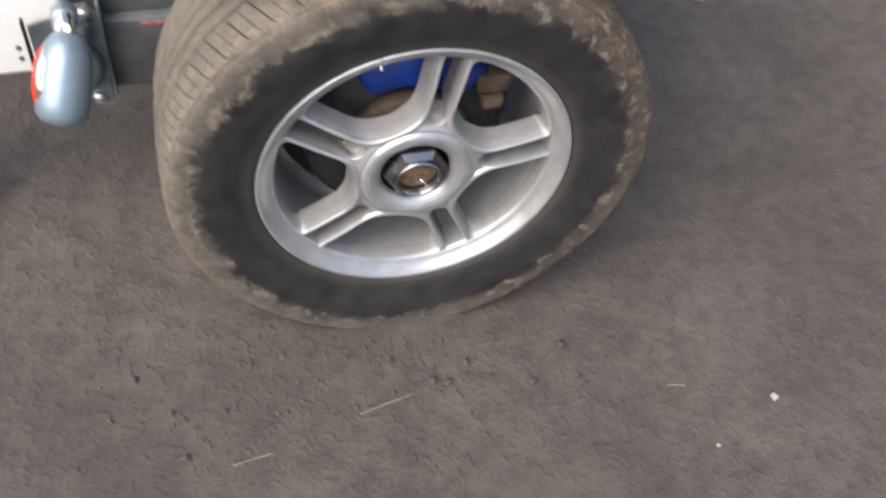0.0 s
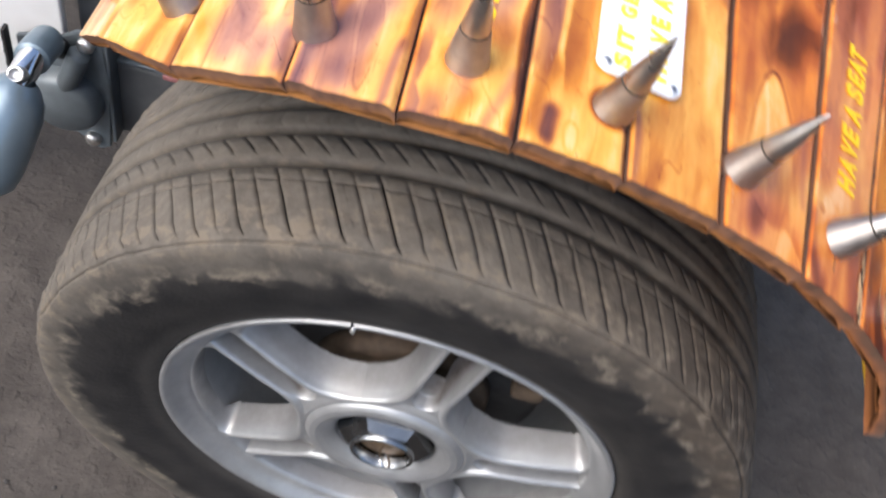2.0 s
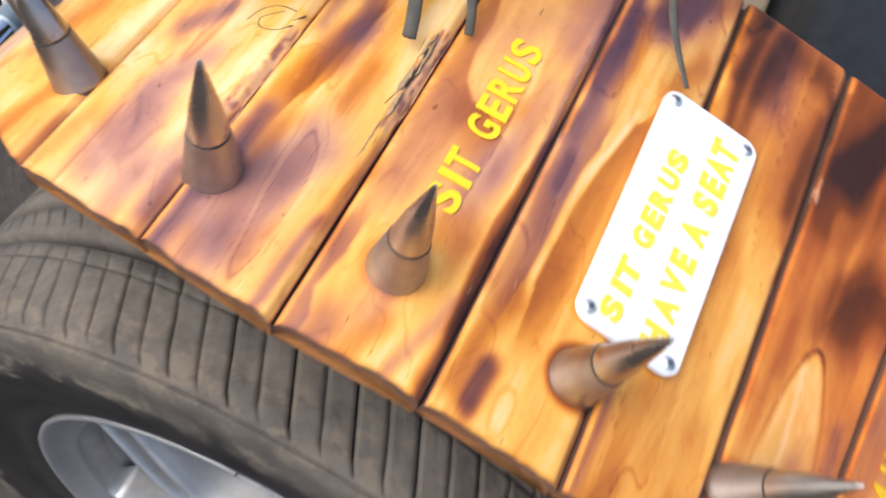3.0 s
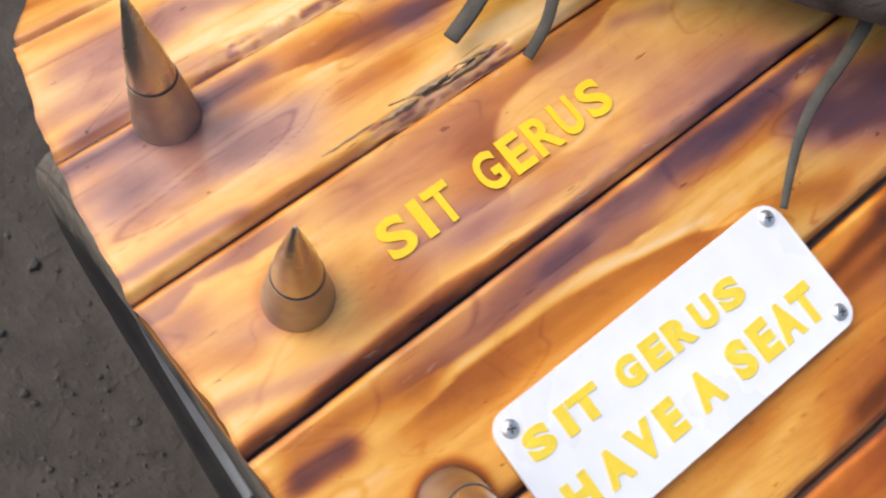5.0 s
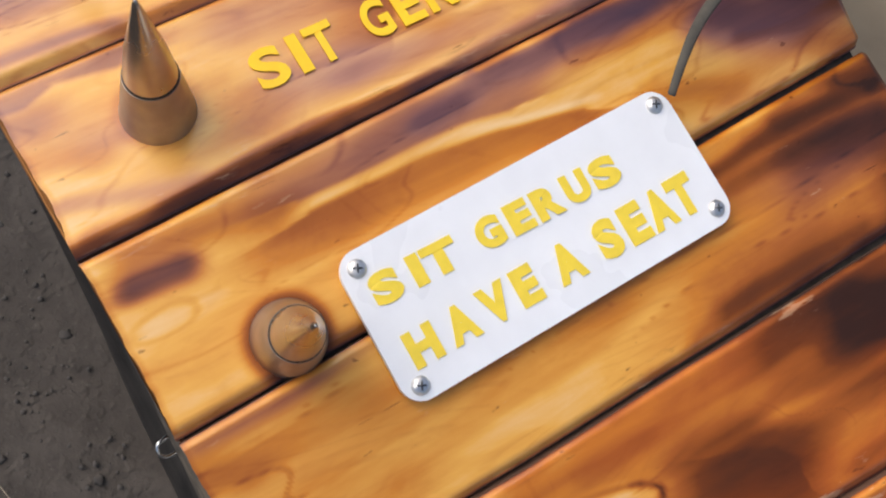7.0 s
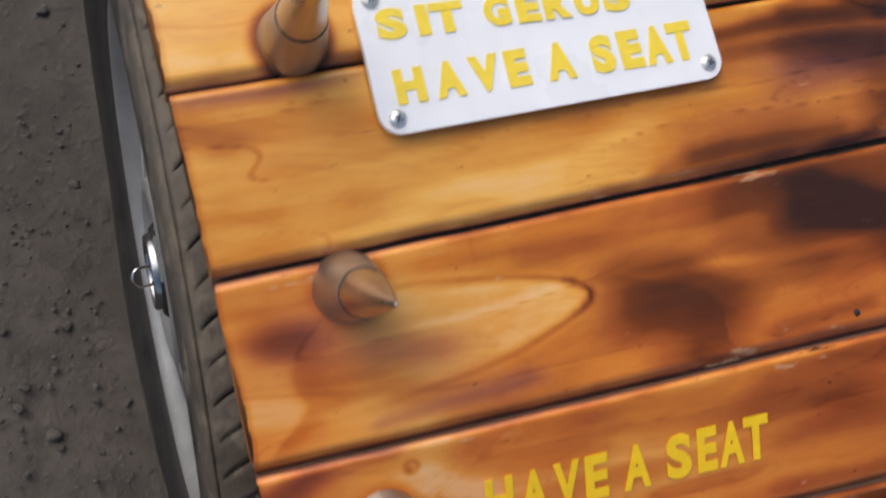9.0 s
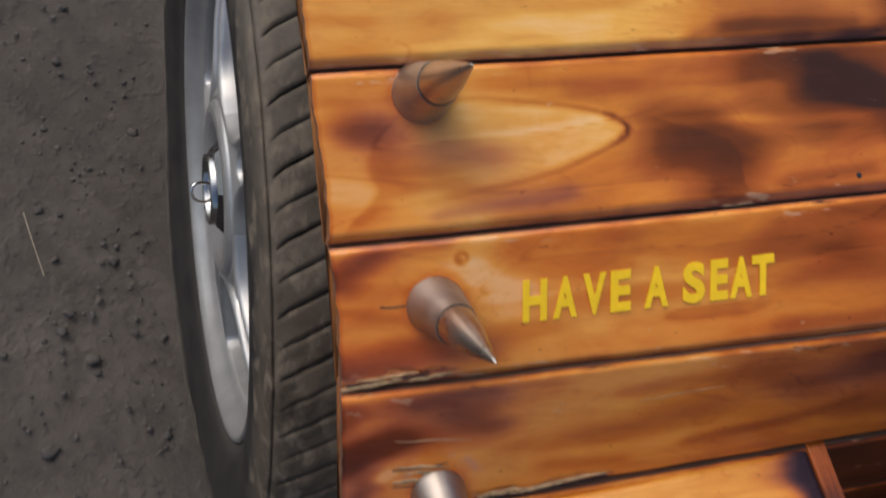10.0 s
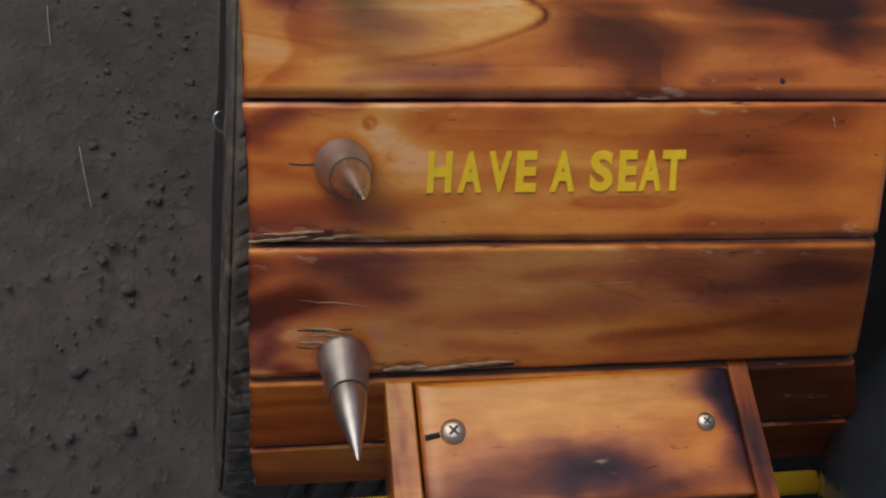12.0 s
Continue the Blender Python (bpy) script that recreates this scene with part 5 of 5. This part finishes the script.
lid = board("lid", [lid_pt(0.284, 0.0608), lid_pt(0.343, 0.0608), lid_pt(0.343, 0.204), lid_pt(0.284, 0.204)], 0.012, 3.3, stepbox, None, ((0.74, 0.48, 0.22, 0.22, 0.75), (0.88, 0.12, 0.25, 0.14, 0.45), (0.35, 0.985, 0.45, 0.06, 0.95), (0.92, 0.65, 0.15, 0.3, 0.3), (0.50, 0.30, 0.06, 0.25, 0.12), (0.12, 0.93, 0.12, 0.10, 0.3)), 0.17)
for y0, y1 in ((0.047, 0.0595), (0.2045, 0.214)):
    board("side_board", [lid_pt(0.280, y0), lid_pt(0.350, y0), lid_pt(0.350, y1), lid_pt(0.280, y1)], 0.062, y0 * 40, stepbox, None, ((0.6, 0.5, 0.35, 0.6, 0.20 if y0 < 0.1 else 0.5),), 0.15 if y0 < 0.1 else 0.40)
tagged(part("front_board", box((0.010, 0.143, 0.045), (0.3485, 0.132, 0.596), 0.002), M_RED, stepbox), "dark red front board")
up = Vector((-0.12, -0.16, 1)).normalized()
screw_at("screw", lid_pt(0.307, 0.075) + up * 0.0005, up, 0.0056, lid, M_BRASS)
part("scratch", tube([lid_pt(0.309, 0.0625) + up * 0.0008, lid_pt(0.3085, 0.0660) + up * 0.0010, lid_pt(0.3080, 0.0690) + up * 0.0008], 0.0011, 6, 0.5), M_BLACK, lid)
screw_at("screw", lid_pt(0.310, 0.188) + up * 0.0005, up, 0.0042, lid, M_BRASS)

# ---- seat with fringe above the inner side of the fender ----
seat = empty("leather_seat", -0.15, 0.42, 0.70, "dusty dark grey leather seat with leather fringe", "seat")


def build_seat():
    nu, nv = 40, 36
    e, w = Vector((0.78, 0.625, 0)), Vector((-0.625, 0.78, 0))
    front = Vector((0.068, 0.274, 0.772))
    verts, faces = [], []
    for i in range(nu):
        u = i / (nu - 1)
        end = min(1.0, (1 - abs(2 * u - 1) ** 10)) ** 0.35 if 0 < i < nu - 1 else 0.02
        for j in range(nv):
            a = 2 * math.pi * j / nv
            c, q = math.cos(a), math.sin(a)
            across = 0.15 * (0.6 + 0.4 * end) * math.copysign(abs(c) ** 0.55, c)
            high = 0.030 * end * math.copysign(abs(q) ** 0.7, q) + 0.003 * fbm(u * 8, a * 1.5, 1.0)
            verts.append(front - e * 0.31 * (1 - u) + w * (0.15 + across) + Vector((0, 0, high)))
    for i in range(nu - 1):
        for j in range(nv):
            k = (j + 1) % nv
            faces.append((i * nv + j, i * nv + k, (i + 1) * nv + k, (i + 1) * nv + j))
    faces.append(tuple(range(nv)))
    faces.append(tuple((nu - 1) * nv + j for j in range(nv))[::-1])
    part("cushion", raw("cushion", verts, faces), M_LEATHER, seat)
    for pts, w in (([(-0.073, 0.110, 0.738), (-0.078, 0.124, 0.741), (-0.090, 0.150, 0.748), (-0.112, 0.190, 0.756), (-0.13, 0.23, 0.765)], 0.0030),
                   ([(-0.053, 0.129, 0.738), (-0.058, 0.140, 0.743), (-0.068, 0.154, 0.750), (-0.085, 0.19, 0.758), (-0.10, 0.23, 0.765)], 0.0021),
                   ([(0.042, 0.167, 0.7405), (0.034, 0.176, 0.744), (0.026, 0.187, 0.747), (0.019, 0.202, 0.749), (0.012, 0.226, 0.752), (0.004, 0.245, 0.757), (-0.012, 0.27, 0.765)], 0.0014)):
        part("fringe", tube(pts, w, 8, 0.3, taper=2.2 if w < 0.002 else 1.2), M_LACE, seat, "grey leather fringe lace")

    part("mount", box((0.014, 0.006, 0.010), (0.031, 0.270, 0.744), 0.002), M_BLUEMOUNT, seat, "small blue metal mount")
    part("mount_edge", tube([(0.024, 0.2668, 0.7490), (0.031, 0.2668, 0.7492), (0.038, 0.2668, 0.7488)], 0.0007, 8), M_CHROME, seat)


build_seat()
mat = part("floor_panel", box((0.64, 0.5, 0.02), (-0.19, 0.58, 0.50), 0.006), M_TAN)
tagged(mat, "tan painted floor panel between fender and body", "panel")
tank = empty("fuel_tank", 0.36, 0.38, 0.45, "dark glossy rounded metal tank with a chrome cap", "tank")
part("shell", lathe([(0.0, -0.115), (0.045, -0.106), (0.085, -0.078), (0.108, -0.038), (0.116, 0.0), (0.108, 0.038), (0.085, 0.078), (0.045, 0.106), (0.0, 0.115)], 64,
                    Matrix.Translation((0.362, 0.381, 0.625))), M_TANK, tank)
part("cap", lathe([(0.0, 0.012), (0.016, 0.012), (0.02, 0.006), (0.02, -0.012)], 32, Matrix.Translation((0.362, 0.240, 0.572))), M_CHROME, tank)
engine = empty("engine_block", 0.3, 0.5, 0.4, "black dirty engine block beside the fender", "engine")
part("block", box((0.36, 0.34, 0.30), (0.32, 0.53, 0.45), 0.02, seg=3), M_BLACK, engine)
part("yellow_trim", box((0.014, 0.31, 0.008), (0.331, 0.180, 0.497), 0.003), M_YELLOWPAINT, fender, "yellow painted strip under the fender end")

# ---- rear: chassis rail, bracket, indicator lamp, bumper ----
rail = empty("chassis_rail", -0.2, 0.33, 0.26, "dark grey steel chassis rail behind the wheel", "chassis")
part("rail_beam", box((0.62, 0.04, 0.105), (-0.09, 0.345, 0.265), 0.006), M_DARKMETAL, rail)
part("upper_beam", box((0.62, 0.06, 0.085), (-0.09, 0.372, 0.365), 0.006), M_DARKMETAL, rail)
part("beam_flange", box((0.62, 0.022, 0.004), (-0.09, 0.3345, 0.3215), 0.0012), M_BRACKET, rail, "worn pale upper edge")
part("beam_hole", lathe([(0.0095, 0.0004), (0.0088, 0.0), (0.0, -0.001)], 28, on_axle(0.3416, -0.272, 0.366)), M_BLACK, rail)
part("red_stripe", box((0.050, 0.003, 0.006), (-0.283, 0.3245, 0.3160), 0.001), M_PINK, rail, "worn pinkish-red paint stripe")
part("rail_post", box((0.05, 0.05, 0.20), (0.12, 0.345, 0.10), 0.004), M_DARKMETAL, rail)

bracket = empty("lamp_bracket", -0.395, 0.31, 0.30, "blue-grey steel bracket plate with two bolts", "bracket")


def build_bracket():
    bm = bmesh.new()
    out = [(-0.447, 0.340), (-0.430, 0.345), (-0.405, 0.349), (-0.385, 0.366), (-0.370, 0.367), (-0.359, 0.351), (-0.356, 0.30), (-0.362, 0.206), (-0.374, 0.199), (-0.395, 0.218), (-0.43, 0.232), (-0.447, 0.25)]
    f = [bm.verts.new((x, 0.304, z)) for x, z in out]
    b = [bm.verts.new((x, 0.310, z)) for x, z in out]
    bm.faces.new(f)
    bm.faces.new(b[::-1])
    for i in range(len(out)):
        j = (i + 1) % len(out)
        bm.faces.new((f[i], b[i], b[j], f[j]))
    bmesh.ops.bevel(bm, geom=bm.edges[:], offset=0.0012, segments=2, affect="EDGES")
    part("plate", bm, M_BRACKET, bracket, smooth=False)
    part("boss", lathe([(0.039, 0.0), (0.038, 0.014), (0.032, 0.021), (0.0, 0.025)], 40, on_axle(0.304, -0.402, 0.274)), M_BRACKET, bracket)
    part("stud", tube([(-0.400, 0.296, 0.292), (-0.388, 0.290, 0.322), (-0.378, 0.293, 0.350)], 0.011, 18), M_BRACKET, bracket)
    part("edge_flange", box((0.004, 0.010, 0.088), (-0.4490, 0.290, 0.318), 0.001), M_BLACK, bracket, "black upturned edge")
    part("flange", box((0.004, 0.04, 0.15), (-0.357, 0.325, 0.29), 0.001), M_BRACKET, bracket)
    for x, z in ((-0.379, 0.217), (-0.375, 0.354)):
        part("bolt", lathe([(0.0085, 0.0), (0.0085, 0.005), (0.0065, 0.008), (0.0, 0.009)], 24, on_axle(0.304, x, z)), M_SCREW, bracket, "pale bolt head")


build_bracket()
lamp = empty("indicator_lamp", -0.42, 0.19, 0.33, "chrome indicator lamp with a red lens on a chrome arm", "lamp")


def build_lamp():
    # housing turned round the x axis, lens to the rear
    d = Vector((-0.25, -0.54, -0.81)).normalized()
    n = (Vector((1, -0.25, 0)) - Vector((1, -0.25, 0)).dot(d) * d).normalized()
    axis = Matrix((n, d.cross(n), d)).transposed().to_4x4()
    m = Matrix.Translation((-0.398, 0.166, 0.360)) @ axis
    part("housing", lathe([(0.013, -0.056), (0.019, -0.051), (0.026, -0.040), (0.0300, -0.026), (0.0315, 0.0), (0.0320, 0.026), (0.030, 0.042), (0.023, 0.051), (0.010, 0.0555), (0.0, 0.056)], 48, m), M_LAMP, lamp)
    face = Matrix.Translation((-0.398, 0.166, 0.360)) @ Matrix((d, n.cross(d), n)).transposed().to_4x4() @ Matrix.Diagonal((1.25, 0.9, 1, 1))
    part("lens_rim", lathe([(0.031, -0.013), (0.033, -0.016), (0.033, -0.022), (0.031, -0.024)], 48, face), M_CHROME, lamp, "chrome lens rim")
    part("lens", lathe([(0.0, -0.033), (0.018, -0.0325), (0.027, -0.030), (0.031, -0.027), (0.031, -0.018)], 48, face), M_LENSRED, lamp, "red ribbed lens")
    part("arm", tube([(-0.392, 0.180, 0.388), (-0.390, 0.205, 0.396), (-0.390, 0.235, 0.399)], 0.0125, 20), M_CHROME, lamp)
    part("arm_collar", tube([(-0.390, 0.228, 0.398), (-0.391, 0.245, 0.394), (-0.393, 0.264, 0.386)], 0.016, 20), M_LAMP, lamp)
    part("arm_stub", tube([(-0.393, 0.262, 0.386), (-0.398, 0.285, 0.362), (-0.402, 0.304, 0.338)], 0.010, 16), M_BLACK, lamp, "black stub into the bracket")
    part("arm_nut", lathe([(0.0, 0.006), (0.0045, 0.006), (0.005, 0.009), (0.0075, 0.009), (0.008, 0.006), (0.008, -0.010)], 20,
                          Matrix.Translation((-0.388, 0.200, 0.405)) @ Matrix.Rotation(radians(40), 4, "X")), M_SCREW, lamp, "pale hollow nut")


build_lamp()
bumper = empty("rear_bumper", -0.56, 0.35, 0.40, "white riveted sheet metal bumper", "bumper")
part("sheet", box((0.36, 0.010, 0.30), (-0.582, 0.319, 0.412), 0.003), M_WHITE, bumper)
for x, z in ((-0.466, 0.285), (-0.466, 0.302), (-0.52, 0.285), (-0.56, 0.285), (-0.62, 0.285)):
    part("rivet", lathe([(0.004, 0.0), (0.0035, 0.0015), (0.0, 0.0022)], 12, on_axle(0.3142, x, z)), M_DARKMETAL, bumper)
part("bumper_support", box((0.10, 0.03, 0.34), (-0.64, 0.345, 0.17), 0.003), M_DARKMETAL, bumper)
